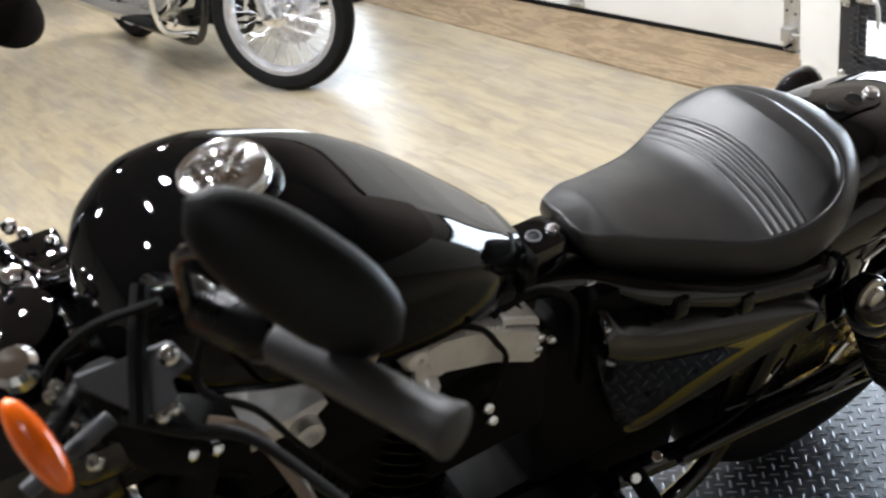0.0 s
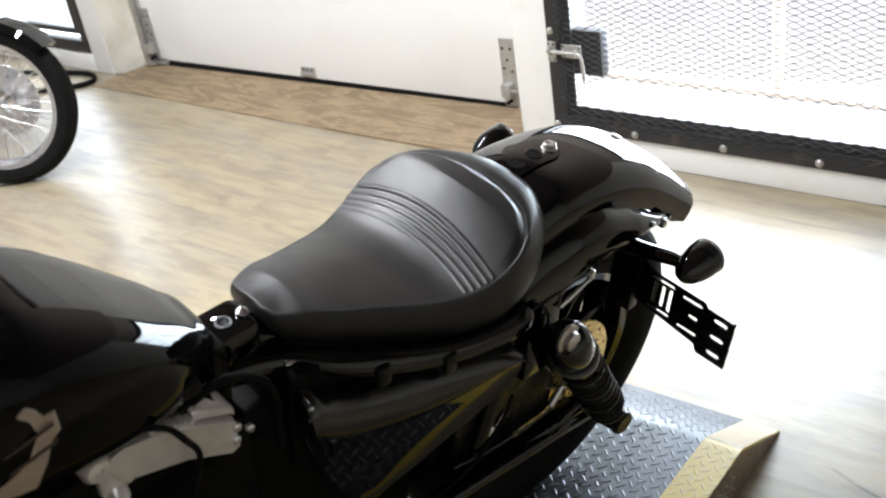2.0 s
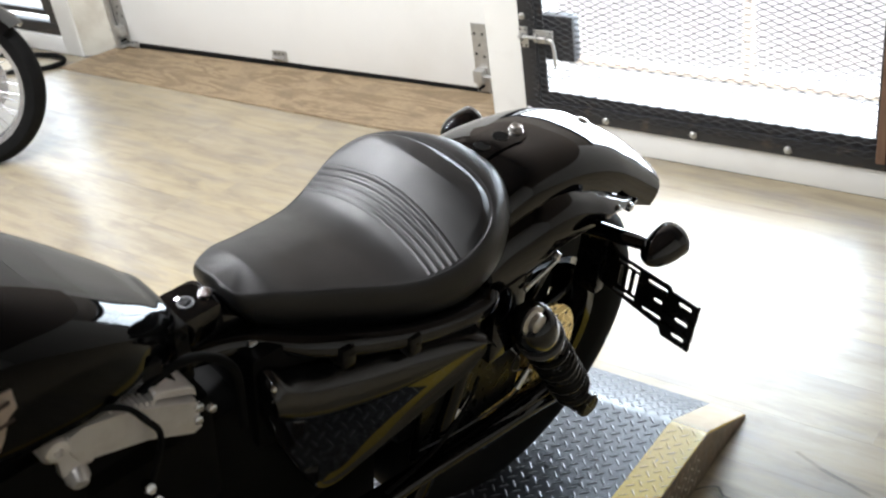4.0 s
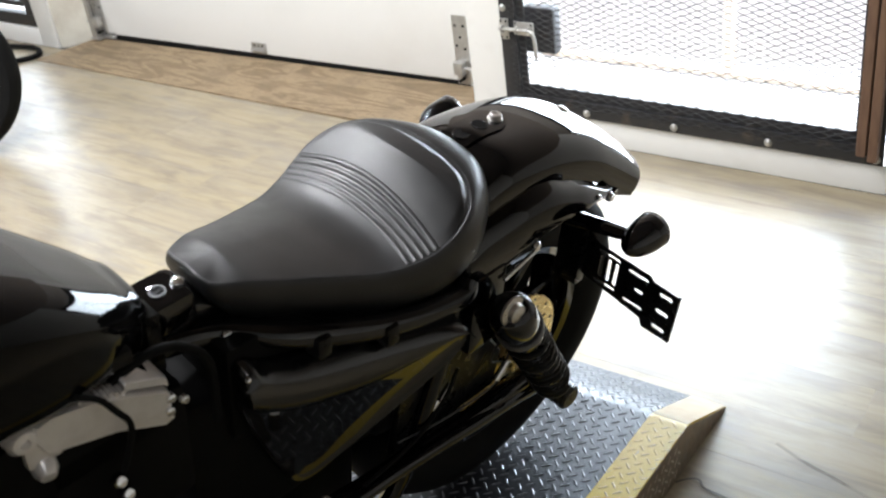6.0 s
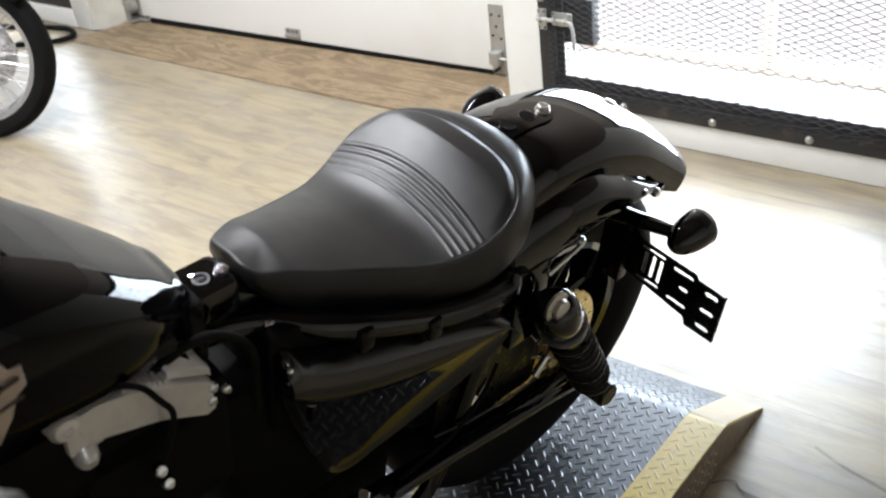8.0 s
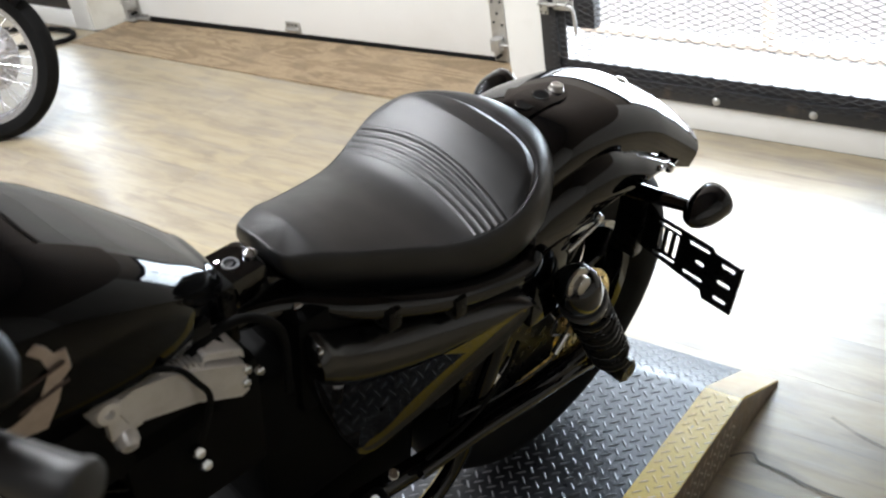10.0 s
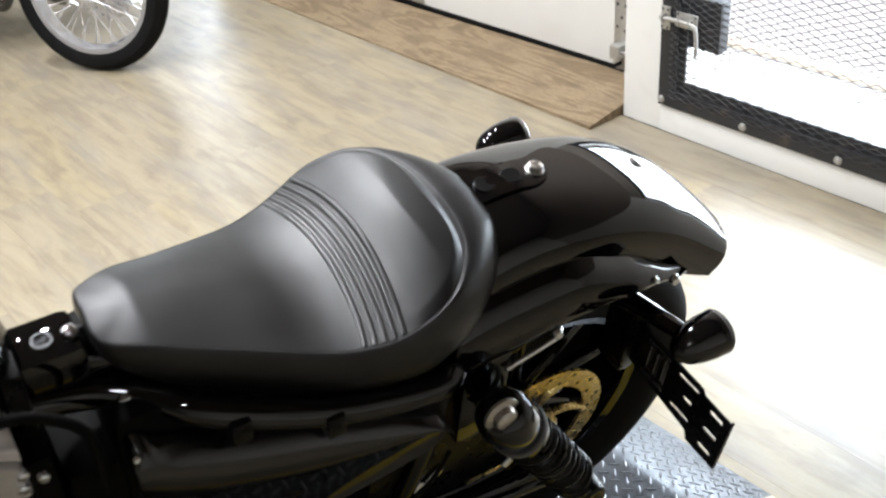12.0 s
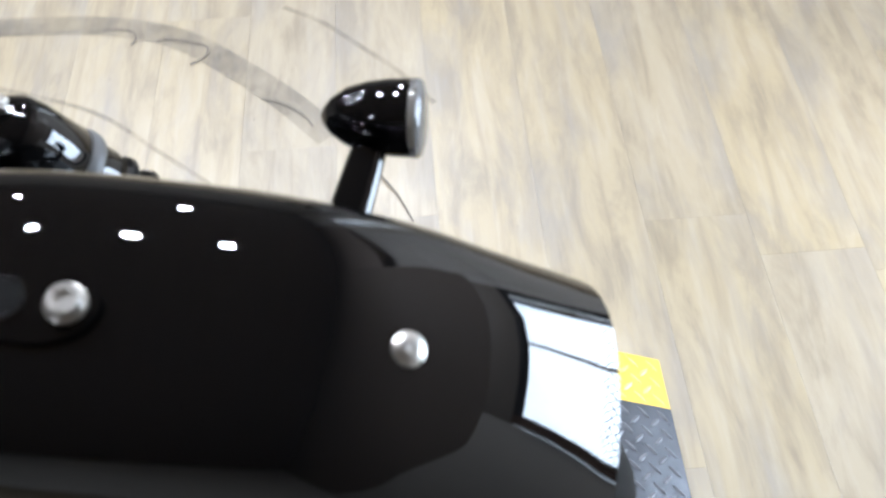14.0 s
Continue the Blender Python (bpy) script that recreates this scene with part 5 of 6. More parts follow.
# handlebar, controls and mirror
bar = part("handlebar", tube([B(-1.130, 0.345, 1.245), B(-1.158, 0.255, 1.195), B(-1.163, 0.150, 1.152), B(-1.178, 0.090, 1.108), B(-1.198, 0.020, 1.075), B(-1.228, -0.050, 1.030), B(-1.265, -0.110, 0.990), B(-1.300, -0.190, 0.995), B(-1.335, -0.29, 1.07), B(-1.360, -0.38, 1.13), B(-1.365, -0.45, 1.150)], 0.0127, 14), GLOSS, bike, "black low handlebar")
grip = part("grip", lathe(B(-1.152, 0.330, 1.250), B(-1.093, 0.455, 1.253) - B(-1.152, 0.330, 1.250), [(-0.004, 0.012), (0.0, 0.0165), (0.006, 0.0172), (0.05, 0.0162), (0.10, 0.0165), (0.128, 0.0172), (0.135, 0.0192), (0.139, 0.0185), (0.141, 0.012), (0.141, 0.001)], 26), GRIPRUBBER, bike, "black rubber grip")
part("grip", lathe(B(-1.35, -0.33, 1.150), B(-1.366, -0.46, 1.150) - B(-1.35, -0.33, 1.150), [(0.0, 0.0195), (0.05, 0.0182), (0.130, 0.0195), (0.137, 0.021), (0.141, 0.001)], 22), RUBBER, bike, "black rubber grip")
part("switch_housing", loft([[B(-1.178 + 0.030 * k + r * math.cos(a), 0.262 + 0.062 * k, 1.236 + 0.006 * k + r * math.sin(a)) for a in [2 * math.pi * i / 18 for i in range(18)]] for k, r in ((0, 0.018), (0.1, 0.023), (0.9, 0.023), (1, 0.018))]), SATIN, bike, "black switch housing")
perch = part("lever_perch", plate([B(-1.279, 0.180, 1.142), B(-1.239, 0.183, 1.140), B(-1.199, 0.185, 1.142), B(-1.189, 0.206, 1.125), B(-1.213, 0.205, 1.122), B(-1.211, 0.223, 1.107), B(-1.236, 0.224, 1.104), B(-1.249, 0.209, 1.117), B(-1.277, 0.190, 1.132)], (0, -0.67, -0.74), 0.022, 0.003), SLATE, bike, "satin grey lever perch")
part("perch_strap", tube([B(-1.205, 0.160, 1.185), B(-1.218, 0.183, 1.171), B(-1.233, 0.208, 1.147), B(-1.247, 0.236, 1.121)], 0.0078, 8), RUBBER, perch, "black cable over the perch")
part("lever", tube([B(-1.255, 0.20, 1.095), B(-1.215, 0.232, 1.085), B(-1.175, 0.262, 1.083), B(-1.14, 0.33, 1.07), B(-1.11, 0.41, 1.06)], lambda t: 0.0065 - 0.002 * t, 10), PLASTIC, perch, "black clutch lever")
for c_, r in ((B(-1.206, 0.206, 1.146), 0.0085), (B(-1.228, 0.235, 1.115), 0.006), (B(-1.217, 0.234, 1.117), 0.006), (B(-1.291, 0.176, 1.132), 0.006), (B(-1.298, 0.180, 1.128), 0.006), (B(-1.287, 0.227, 1.088), 0.007)):
    part("perch_bolt", lathe(c_ - Vector((0, 0.67, 0.74)) * 0.006, (0.1, 0.5, 0.8), [(0, r), (0.006, r), (0.009, r * 0.7), (0.010, 0.001)], 14), CHROME, perch, "chrome bolt head")
part("cable_conduit", tube([B(-1.19, 0.19, 1.03), B(-1.167, 0.206, 1.024), B(-1.150, 0.230, 1.008), B(-1.138, 0.281, 0.976), B(-1.13, 0.30, 0.90)], 0.0065, 10), CONDUIT, bike, "brown-grey cable conduit")
part("control_rod", rod(B(-1.345, 0.200, 1.058), B(-1.262, 0.179, 1.076), 0.008, 12), SLATE, bike, "dull grey control rod")
part("fork_cap", lathe(B(-1.315, 0.118, 1.105), (0.1, 0.2, 1), [(0, 0.020), (0.012, 0.020), (0.018, 0.015), (0.020, 0.002)], 22), CHROME, bike, "chrome fork cap")
part("headlamp_bracket", box(1.27, 1.40, -0.05, 0.13, 0.88, 1.00, 0.02), GLOSS, bike, "black headlamp bracket")
# mirror head seen from behind
m_c = B(-1.135, 0.337, 1.312)
ma = (B(-1.105, 0.352, 1.262) - B(-1.205, 0.262, 1.372)).normalized()
_, ms, mu = frame_of(ma)
view = Vector((0.10, 0.42, 0.40)).normalized()
mu = (view - ma * view.dot(ma)).normalized()
ms = mu.cross(ma)
rows = []
for k in range(17):
    f = -1 + 2 * k / 16
    taper = math.sqrt(max(0.0004, 1 - abs(f) ** 2.6))
    cx = m_c + ma * (f * 0.082)
    wid, dep = 0.036 * taper * (0.94 + 0.06 * f), 0.020 * taper
    rows.append([cx + ms * (wid * math.cos(a)) + mu * ((dep if math.sin(a) > 0 else 0.004 * taper) * math.sin(a)) for a in [2 * math.pi * i / 24 for i in range(24)]])
mirror = part("mirror", loft(rows), PLASTIC, bike, "black oval mirror seen from behind")
part("mirror_stem", tube([m_c - mu * 0.005 - ma * 0.02, B(-1.185, 0.27, 1.30), B(-1.190, 0.262, 1.25), B(-1.185, 0.258, 1.225)], 0.0065, 10), GLOSS, mirror)
# amber front signal
sig_c = B(-1.318, 0.256, 1.169)
a0 = Vector((0.0, 0.66, 0.75)).normalized()
up_ = (B(-1.322, 0.234, 1.189) - B(-1.310, 0.280, 1.148)).normalized()
a0 = (a0 - up_ * a0.dot(up_)).normalized()
sd = a0.cross(up_)
rows = []
for h, k in ((-0.030, 0.30), (-0.022, 0.62), (-0.010, 0.9), (0.0, 1.04), (0.002, 1.04)):
    rows.append([sig_c + a0 * (h - 0.008) + sd * (0.0132 * k * math.cos(q)) + up_ * (0.041 * k * math.sin(q)) for q in [2 * math.pi * i / 26 for i in range(26)]])
sig = part("front_signal", loft(rows), GLOSS, bike, "black turn signal with amber lens")
rows = []
for h, k in ((0.0, 1.0), (0.005, 0.98), (0.010, 0.88), (0.014, 0.66), (0.016, 0.35), (0.0165, 0.03)):
    rows.append([sig_c + a0 * (h - 0.006) + sd * (0.0132 * k * math.cos(q)) + up_ * (0.041 * k * math.sin(q)) for q in [2 * math.pi * i / 26 for i in range(26)]])
part("amber_lens", loft(rows), AMBER, sig, "orange amber lens")
part("signal_stalk", tube([B(-1.316, 0.240, 1.150), B(-1.300, 0.20, 1.12), B(-1.28, 0.16, 1.10)], 0.009, 10), SATIN, sig)
# cables in front of the tank
for pts, r in (([B(-1.20, 0.20, 1.20), B(-1.26, 0.16, 1.16), B(-1.30, 0.10, 1.05), B(-1.26, 0.08, 0.90), B(-1.15, 0.10, 0.80)], 0.0038),
               ([B(-1.17, 0.22, 1.19), B(-1.19, 0.20, 1.09), B(-1.14, 0.17, 0.99), B(-1.10, 0.15, 0.88), B(-1.04, 0.13, 0.74)], 0.0038)):
    part("control_cable", tube(pts, r, 8), RUBBER, bike, "black control cable")
part("bar_clamp", box(1.195, 1.235, -0.012, 0.034, 1.035, 1.078, 0.010), GLOSS, bike, "black handlebar clamp")
res = part("brake_reservoir", lathe(B(-1.300, -0.205, 1.005), (0, 0, 1), [(0, 0.012), (0.004, 0.019), (0.058, 0.019), (0.060, 0.017)], 20), GLOSS, bike, "black brake fluid reservoir")
part("reservoir_cap", lathe(B(-1.300, -0.205, 1.066), (0, 0, 1), [(0, 0.018), (0.005, 0.018), (0.008, 0.012), (0.0085, 0.001)], 20), CHROME, res, "chrome reservoir cap")
for c_, r in ((B(-1.274, -0.200, 1.000), 0.009), (B(-1.263, -0.195, 0.986), 0.008), (B(-1.240, -0.170, 0.985), 0.007), (B(-1.232, -0.150, 0.975), 0.009), (B(-1.268, -0.100, 0.975), 0.008), (B(-1.290, -0.11, 1.010), 0.012)):
    part("control_bolt", lathe(c_, (0.1, 0.4, 1), [(0, r), (0.006, r), (0.010, r * 0.6), (0.011, 0.001)], 14), CHROME, bike, "chrome bolt head")
part("brake_switch", box(1.225, 1.305, -0.215, -0.125, 0.930, 0.975, 0.015), GLOSS, bike, "black brake control housing")
part("gauge", lathe(B(-1.300, -0.015, 0.985), (0.25, 0, 1), [(0, 0.040), (0.04, 0.048), (0.052, 0.048), (0.056, 0.042)], 28), GLOSS, bike, "black round gauge")
part("headlamp", lathe(B(-1.36, 0, 0.95), (1, 0, -0.1), [(0, 0.02), (0.02, 0.06), (0.07, 0.085), (0.13, 0.088), (0.14, 0.080)], 30), GLOSS, bike, "black headlamp shell")
part("mirror", lathe(B(-1.190, -0.405, 1.135), (-0.4, 0.5, 0.6), [(-0.012, 0.01), (-0.008, 0.032), (0.004, 0.045), (0.010, 0.047), (0.012, 0.040)], 26), GLOSS, bike, "black round mirror")
part("horn", lathe(B(-1.21, 0.07, 0.76), (0.3, 1, 0.2), [(0, 0.05), (0.02, 0.062), (0.05, 0.060), (0.058, 0.03), (0.06, 0.002)], 24), SATIN, bike, "black horn cover")
part("regulator", box(1.27, 1.36, -0.07, 0.09, 0.45, 0.86, 0.015), PLASTIC, bike)
part("wiring_loom", tube([B(-1.26, 0.10, 1.05), B(-1.24, 0.13, 0.96), B(-1.20, 0.12, 0.90), B(-1.22, 0.10, 0.80)], 0.022, 10), RUBBER, bike, "black wiring loom")
part("neck_cover", box(1.20, 1.33, -0.06, 0.10, 0.86, 0.99, 0.03), PLASTIC, bike)
for u, v, w in ((-1.235, 0.150, 0.955), (-1.205, 0.155, 0.930), (-1.265, 0.140, 1.01), (-1.18, 0.15, 0.915)):
    part("fitting", lathe(B(u, v - 0.02, w), (0.1, 1, 0.8), [(0, 0.007), (0.012, 0.007), (0.015, 0.004)], 12), CHROME, bike, "chrome fitting")
for side in (1, -1):
    part("fork_tube", rod(B(-1.275, side * 0.105, 1.00), B(-1.50, side * 0.105, 0.58), 0.020, 18), CHROME, bike, "chrome fork tube")
    part("fork_slider", rod(B(-1.46, side * 0.105, 0.66), B(-1.61, side * 0.105, 0.30), 0.029, 18), GLOSS, bike, "black fork slider")
    part("fork_clamp", box(1.225, 1.310, side * 0.105 - 0.035, side * 0.105 + 0.035, 0.945, 0.995, 0.01), GLOSS, bike)
part("triple_tree", box(1.225, 1.300, -0.14, 0.14, 0.950, 0.990, 0.012), GLOSS, bike)
# front wheel
FX = B(-1.60, 0, 0.335)
fw = part("front_wheel", lathe(FX + Vector((0, -0.07, 0)), (0, 1, 0), [(0, 0.02), (0.0, 0.032), (0.14, 0.032), (0.14, 0.02)], 20), SATIN, bike)
rows = [[FX + Vector((math.cos(a), 0, math.sin(a))) * r + Vector((0, v, 0)) for v, r in ((-0.030, 0.240), (-0.048, 0.275), (-0.045, 0.305), (-0.025, 0.325), (0, 0.331), (0.025, 0.325), (0.045, 0.305), (0.048, 0.275), (0.030, 0.240))] for a in [2 * math.pi * i / 64 for i in range(65)]]
part("tyre", loft(rows, caps=False), RUBBER, fw)
part("rim", ring_tube(FX, (0, 1, 0), 0.235, 0.012, 56, 10, squash=2.6), GLOSS, fw)
for k in range(9):
    a = 2 * math.pi * k / 9
    o = Vector((math.cos(a), 0, math.sin(a)))
    part("spoke", rod(FX + o * 0.03, FX + o * 0.23, 0.011, 8), GLOSS, fw)
rows = [[FX + Vector((math.cos(a), 0, math.sin(a))) * r + Vector((0, v, 0)) for v, r in ((-0.062, 0.325), (-0.045, 0.352), (0, 0.362), (0.045, 0.352), (0.062, 0.325), (0.058, 0.324), (0, 0.357), (-0.058, 0.324))] for a in [radians(55 + 110 * i / 24) for i in range(25)]]
part("front_fender", loft(rows), GLOSS, bike, "glossy black front fender")


# ---- second motorcycle by the window, front wheel turned ----
S2 = pose(-3.452, 2.12, 0.0, 0, 0, 0) @ pose(0, 0, 0, 10, 0, -177)
bike2 = thing("motorcycle", "chrome-trimmed black motorcycle with wire-spoked wheels on the shop floor", "motorcycle", at=S2)


def wire_wheel(parent, name, c, R, steer=0.0, disc_side=0):
    """A laced wheel: its hub is the part; tyre, rim, spokes and disc lie under it."""
    rot = Matrix.Rotation(steer, 3, "Z")
    c = Vector(c)

    def P(x, y, z):
        return c + rot @ Vector((x, y, z))
    ax = rot @ Vector((0, 1, 0))
    hub = part(name, lathe(P(0, -0.065, 0), ax, [(0, 0.02), (0.004, 0.045), (0.014, 0.045), (0.03, 0.026), (0.10, 0.026), (0.116, 0.045), (0.126, 0.045), (0.13, 0.02)], 22), CHROME, parent, "chrome-hubbed wire wheel")
    rows = [[P(math.cos(a) * r, y, math.sin(a) * r) for y, r in ((-0.028, R - 0.082), (-0.046, R - 0.055), (-0.044, R - 0.026), (-0.025, R - 0.006), (0, R), (0.025, R - 0.006), (0.044, R - 0.026), (0.046, R - 0.055), (0.028, R - 0.082))] for a in [2 * math.pi * i / 64 for i in range(65)]]
    part("tyre", loft(rows, caps=False), RUBBER, hub, "black road tyre")
    rows = [[P(math.cos(a) * r, y, math.sin(a) * r) for y, r in ((-0.036, R - 0.070), (-0.034, R - 0.088), (-0.018, R - 0.094), (0.0, R - 0.104), (0.018, R - 0.094), (0.034, R - 0.088), (0.036, R - 0.070))] for a in [2 * math.pi * i / 64 for i in range(65)]]
    part("rim", loft(rows, caps=False), POLISHED, hub, "chrome rim")
    for k in range(40):
        a = 2 * math.pi * k / 40
        side = 1 if k % 2 else -1
        tw = 0.42 * (1 if (k // 2) % 2 else -1)
        part("spoke", rod(P(math.cos(a + tw) * 0.042, side * 0.056, math.sin(a + tw) * 0.042), P(math.cos(a) * (R - 0.097), side * 0.006, math.sin(a) * (R - 0.097)), 0.0025, 6, edge=0.0002), POLISHED, hub)
    if disc_side:
        y = disc_side * 0.075
        loft_rows = [[P(math.cos(a) * r, yy, math.sin(a) * r) for r, yy in ((0.085, y), (0.085, y + 0.004), (0.146, y + 0.004), (0.146, y))] for a in [2 * math.pi * i / 48 for i in range(49)]]
        d_ = part("brake_disc", loft(loft_rows, caps=False), POLISHED, hub, "drilled steel brake disc")
        part("carrier", lathe(P(0, y - 0.002, 0), ax, [(0, 0.03), (0.002, 0.088), (0.006, 0.088), (0.008, 0.03)], 30), POLISHED, d_)
        for k in range(24):
            a = 2 * math.pi * k / 24
            r = 0.102 if k % 2 else 0.126
            part("hole", lathe(P(math.cos(a) * r, y - 0.0008, math.sin(a) * r), ax, [(0, 0.0045), (0.0056, 0.0045)], 8), SATIN, d_)
    return hub


STEER = radians(31)
RW = 0.328
wire_wheel(bike2, "front_wheel", (0, 0, RW), RW, STEER, -1)
wire_wheel(bike2, "rear_wheel", (1.49, -0.02, 0.315), 0.315, 0, 0)
rot = Matrix.Rotation(STEER, 3, "Z")
for side in (1, -1):
    p0 = Vector((0, 0, RW)) + rot @ Vector((0.0, side * 0.112, 0.0))
    p1 = Vector((0, 0, RW)) + rot @ Vector((0.085, side * 0.112, 0.26))
    p2 = Vector((0, 0, RW)) + rot @ Vector((0.19, side * 0.112, 0.60))
    leg = part("fork_leg", rod(p0 - Vector((0, 0, 0.02)), p1, 0.030, 18), POLISHED, bike2, "polished fork leg")
    part("fork_tube", rod(p1, p2, 0.021, 16), CHROME, leg)
    part("axle_cap", lathe(p0, rot @ Vector((0, side, 0)), [(0, 0.03), (0.02, 0.028), (0.03, 0.016), (0.034, 0.002)], 18), CHROME, leg)
part("caliper", loft([[Vector((0, 0, RW)) + rot @ Vector((0.10 + 0.035 * math.cos(a) * k, v, 0.06 + 0.055 * math.sin(a) * k)) for a in [2 * math.pi * i / 16 for i in range(16)]] for v, k in ((-0.120, 0.8), (-0.110, 1.0), (-0.070, 1.0), (-0.062, 0.85))]), POLISHED, bike2, "polished brake caliper")
part("fork_reflector", lathe(Vector((0, 0, RW)) + rot @ Vector((0.075, -0.112, 0.215)), (0.3, 0, 1), [(0, 0.008), (0.004, 0.012), (0.03, 0.012), (0.034, 0.008)], 14), REFLECTOR, bike2, "small red reflector")
rows = []
for i in range(29):
    a = radians(28 + 110 * i / 28)
    o = Vector((math.cos(a), 0, math.sin(a)))
    rows.append([Vector((0, 0, RW)) + rot @ (o * r + Vector((0, v, 0))) for v, r in ((-0.075, RW - 0.01), (-0.06, RW + 0.022), (0, RW + 0.036), (0.06, RW + 0.022), (0.075, RW - 0.01), (0.070, RW - 0.01), (0, RW + 0.031), (-0.070, RW - 0.01))])
ff = part("front_fender", loft(rows), GLOSS, bike2, "glossy black front fender")
pts = [Vector((0, 0, RW)) + rot @ Vector((math.cos(radians(a)) * (RW + 0.012), -0.083, math.sin(radians(a)) * (RW + 0.012))) for a in (12, 30, 60, 95, 130)]
part("fender_trim", tube(pts, 0.007, 8), CHROME, ff, "chrome fender rail")
part("frame_cradle", tube([Vector((0.36, 0.10, 0.85)), Vector((0.42, 0.12, 0.45)), Vector((0.50, 0.13, 0.17)), Vector((0.80, 0.14, 0.15)), Vector((1.20, 0.14, 0.18)), Vector((1.36, 0.12, 0.35))], 0.019, 12), GLOSS, bike2)
part("frame_cradle", tube([Vector((0.36, -0.10, 0.85)), Vector((0.42, -0.12, 0.45)), Vector((0.50, -0.13, 0.17)), Vector((0.80, -0.14, 0.15)), Vector((1.20, -0.14, 0.18)), Vector((1.36, -0.12, 0.35))], 0.019, 12), GLOSS, bike2)
part("engine_block", box(0.55, 1.12, -0.16, 0.16, 0.20, 0.52, 0.05), SATIN, bike2)
for x, tilt in ((0.72, -0.14), (0.92, 0.14)):
    cyl = part("cylinder", rod((x, 0, 0.45), (x + tilt, 0, 0.78), 0.06, 18), SATIN, bike2)
    for k in range(9):
        f = 0.2 + 0.08 * k
        part("fin", lathe((x + tilt * f, 0, 0.45 + 0.33 * f), (tilt, 0, 0.33), [(0, 0.06), (0.001, 0.095), (0.005, 0.095), (0.006, 0.06)], 18), ALU, cyl)
part("primary_cover", loft([[(0.86 + 0.33 * math.cos(a), v, 0.34 + 0.12 * math.sin(a)) for a in [2 * math.pi * i / 32 for i in range(32)]] for v in (0.12, 0.185, 0.20)]), CHROME, bike2, "chrome primary cover")
part("derby_cover", loft([[(0.86 + 0.33 * math.cos(a), v, 0.34 + 0.12 * math.sin(a)) for a in [2 * math.pi * i / 32 for i in range(32)]] for v in (-0.12, -0.185, -0.20)]), CHROME, bike2, "chrome engine cover")
part("exhaust", tube([(0.62, 0.12, 0.62), (0.50, 0.20, 0.50), (0.62, 0.23, 0.30), (0.95, 0.24, 0.24), (1.35, 0.24, 0.24), (1.85, 0.24, 0.26)], lambda t: 0.022 + 0.02 * (t > 0.55), 14), CHROME, bike2, "chrome exhaust pipe")
part("footboard", box(0.58, 0.86, 0.24, 0.34, 0.235, 0.25, 0.006), RUBBER, bike2)
part("crash_bar", tube([(0.46, 0.10, 0.62), (0.47, 0.30, 0.55), (0.50, 0.34, 0.38), (0.53, 0.28, 0.22), (0.55, 0.12, 0.18)], 0.015, 12), CHROME, bike2, "chrome crash bar")
part("shift_lever", tube([(0.58, 0.21, 0.30), (0.50, 0.24, 0.27), (0.44, 0.28, 0.25)], 0.007, 8), CHROME, bike2)
part("fuel_tank", loft([[(x, hw_ * math.cos(a), z + h * math.sin(a)) for a in [2 * math.pi * i / 28 for i in range(28)]] for x, z, h, hw_ in ((0.40, 0.95, 0.02, 0.02), (0.44, 0.95, 0.10, 0.11), (0.58, 0.94, 0.14, 0.17), (0.80, 0.90, 0.12, 0.16), (0.98, 0.85, 0.06, 0.09), (1.02, 0.84, 0.02, 0.03))]), GLOSS, bike2, "glossy black fuel tank")
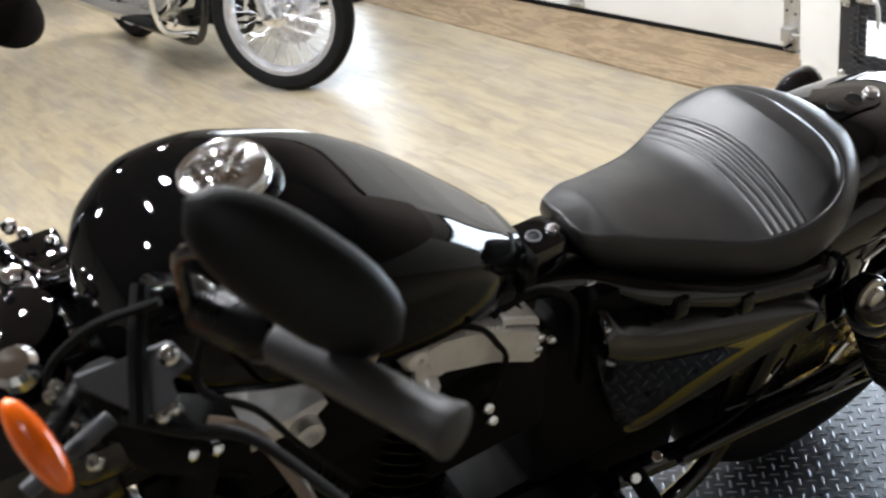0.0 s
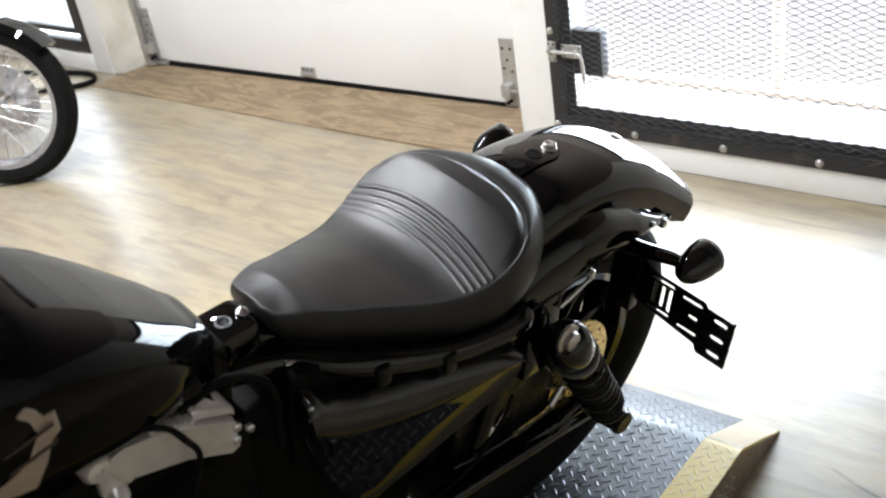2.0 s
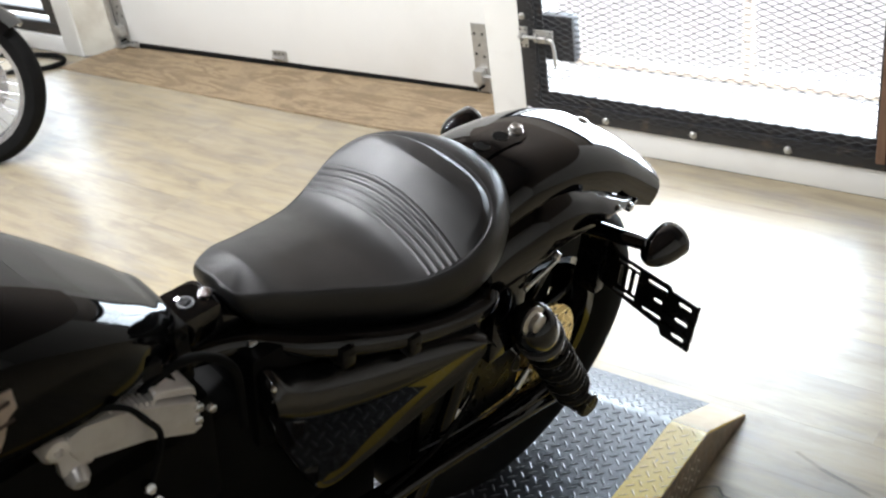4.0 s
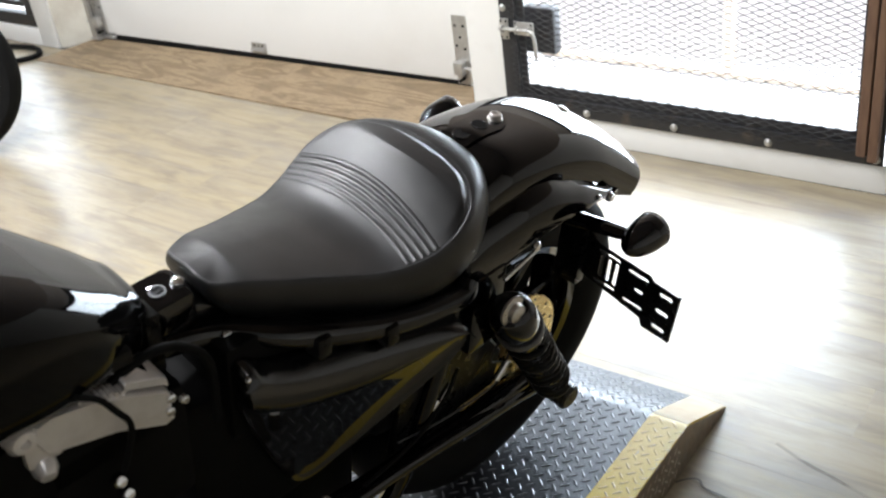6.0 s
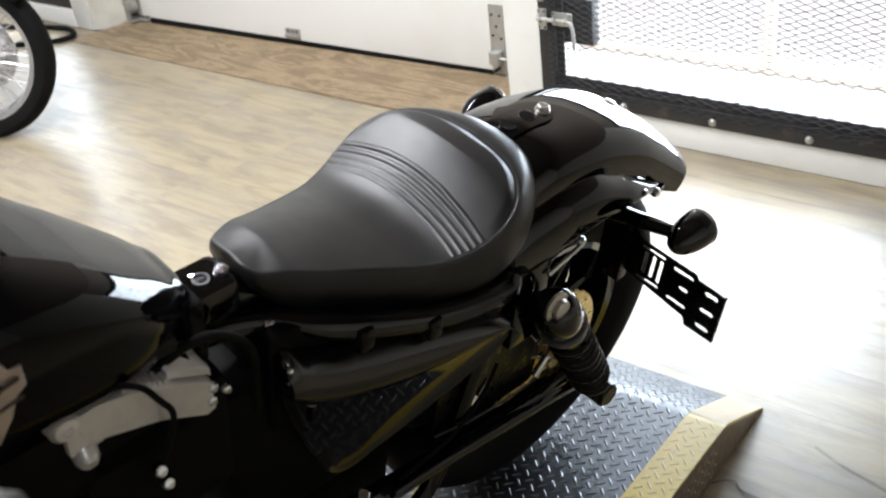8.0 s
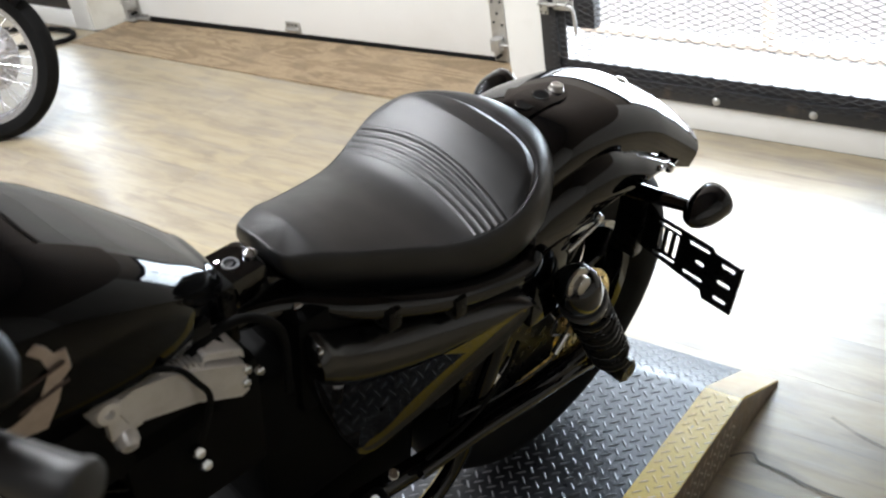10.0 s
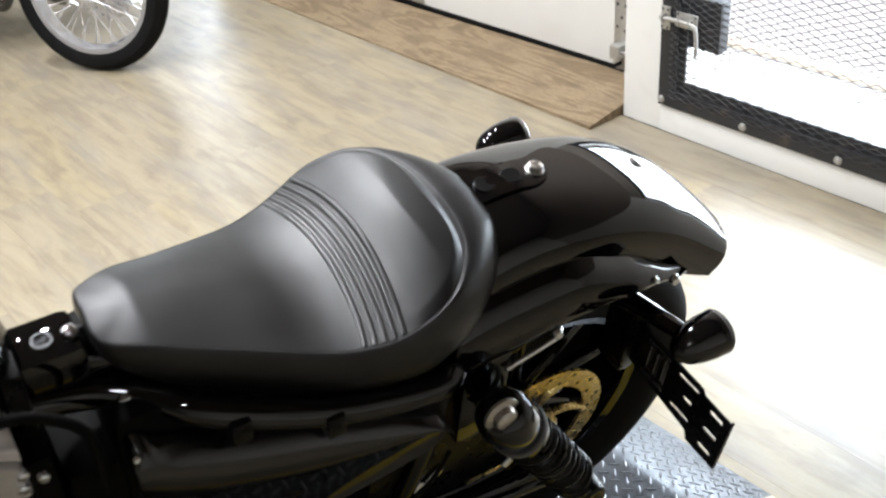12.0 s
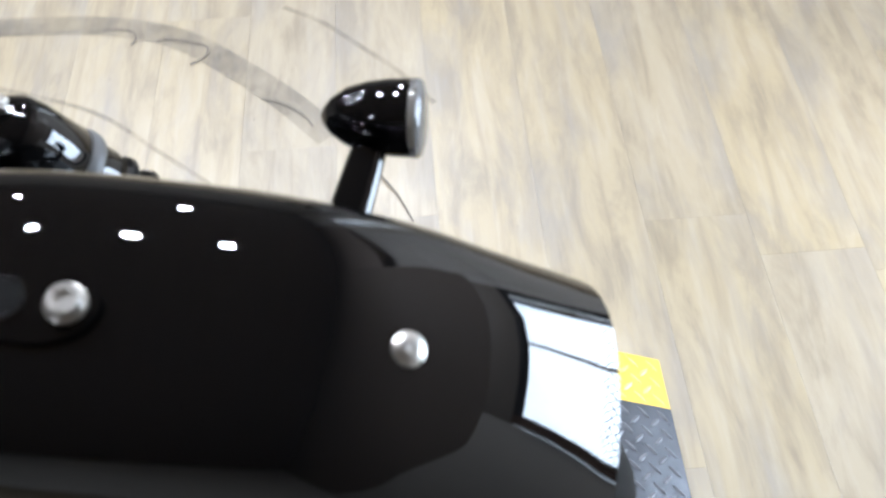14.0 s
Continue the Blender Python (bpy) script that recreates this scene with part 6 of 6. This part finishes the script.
part("seat", loft([[(x, hw_ * math.cos(a), z + h * math.sin(a)) for a in [2 * math.pi * i / 24 for i in range(24)]] for x, z, h, hw_ in ((0.98, 0.80, 0.02, 0.03), (1.04, 0.79, 0.05, 0.10), (1.25, 0.74, 0.05, 0.16), (1.45, 0.78, 0.06, 0.16), (1.55, 0.84, 0.03, 0.10))]), LEATHER, bike2, "black leather seat")
rows = []
for i in range(29):
    a = radians(10 + 160 * i / 28)
    o = Vector((math.cos(a), 0, math.sin(a)))
    rows.append([Vector((1.49, -0.02, 0.33)) + o * r + Vector((0, v, 0)) for v, r in ((-0.095, 0.32), (-0.08, 0.355), (0, 0.372), (0.08, 0.355), (0.095, 0.32), (0.09, 0.32), (0, 0.367), (-0.09, 0.32))])
part("rear_fender", loft(rows), GLOSS, bike2, "glossy black rear fender")
part("side_stand", tube([(0.78, -0.14, 0.18), (0.74, -0.27, 0.08), (0.72, -0.33, 0.065)], 0.010, 8), CHROME, bike2)
part("handlebar", tube([(0.62, 0.40, 1.05), (0.50, 0.33, 1.08), (0.36, 0.15, 1.05), (0.32, 0, 1.02), (0.40, -0.15, 1.05), (0.58, -0.33, 1.08), (0.70, -0.40, 1.05)], 0.013, 12), CHROME, bike2, "chrome handlebar")
part("headlamp", lathe((0.34, 0, 0.90), (-1, -0.3, 0), [(0, 0.02), (0.03, 0.07), (0.09, 0.09), (0.13, 0.088)], 26), CHROME, bike2, "chrome headlamp")

# ---- floor planks, laid last ----
PW, PL = 0.178, 1.22
plank_mesh = mesh_from(box(0.0001, PL - 0.0001, 0.0001, PW - 0.0001, -0.0055, 0.0, 0.0004), "plank", PLANK, False)
random.seed(11)
rest = []
rows_n = int((WY - 0.004 - Y0) / PW) + 1
for j in range(rows_n):
    y = WY - 0.003 - (j + 1) * PW
    x = X0 - random.uniform(0.05, PL)
    while x < X1:
        a, b = max(x, X0), min(x + PL, X1)
        if b - a > 0.03:
            if y > -1.35 and a == x and b == x + PL:
                ob = new("plank", plank_mesh)
                ob.location = (x, y, 0)
                ob.parent = floor
            else:
                rest.append((a, b, y))
        x += PL
bm = bmesh.new()
for a, b, y in rest:
    box(a + 0.0003, b - 0.0003, y + 0.0002, y + PW - 0.0002, -0.0055, 0.0, 0.0, bm)
ob = part("plank_remainder", bm, PLANK, floor)
tagged(ob, "cut planks along the walls", kind="stuff")
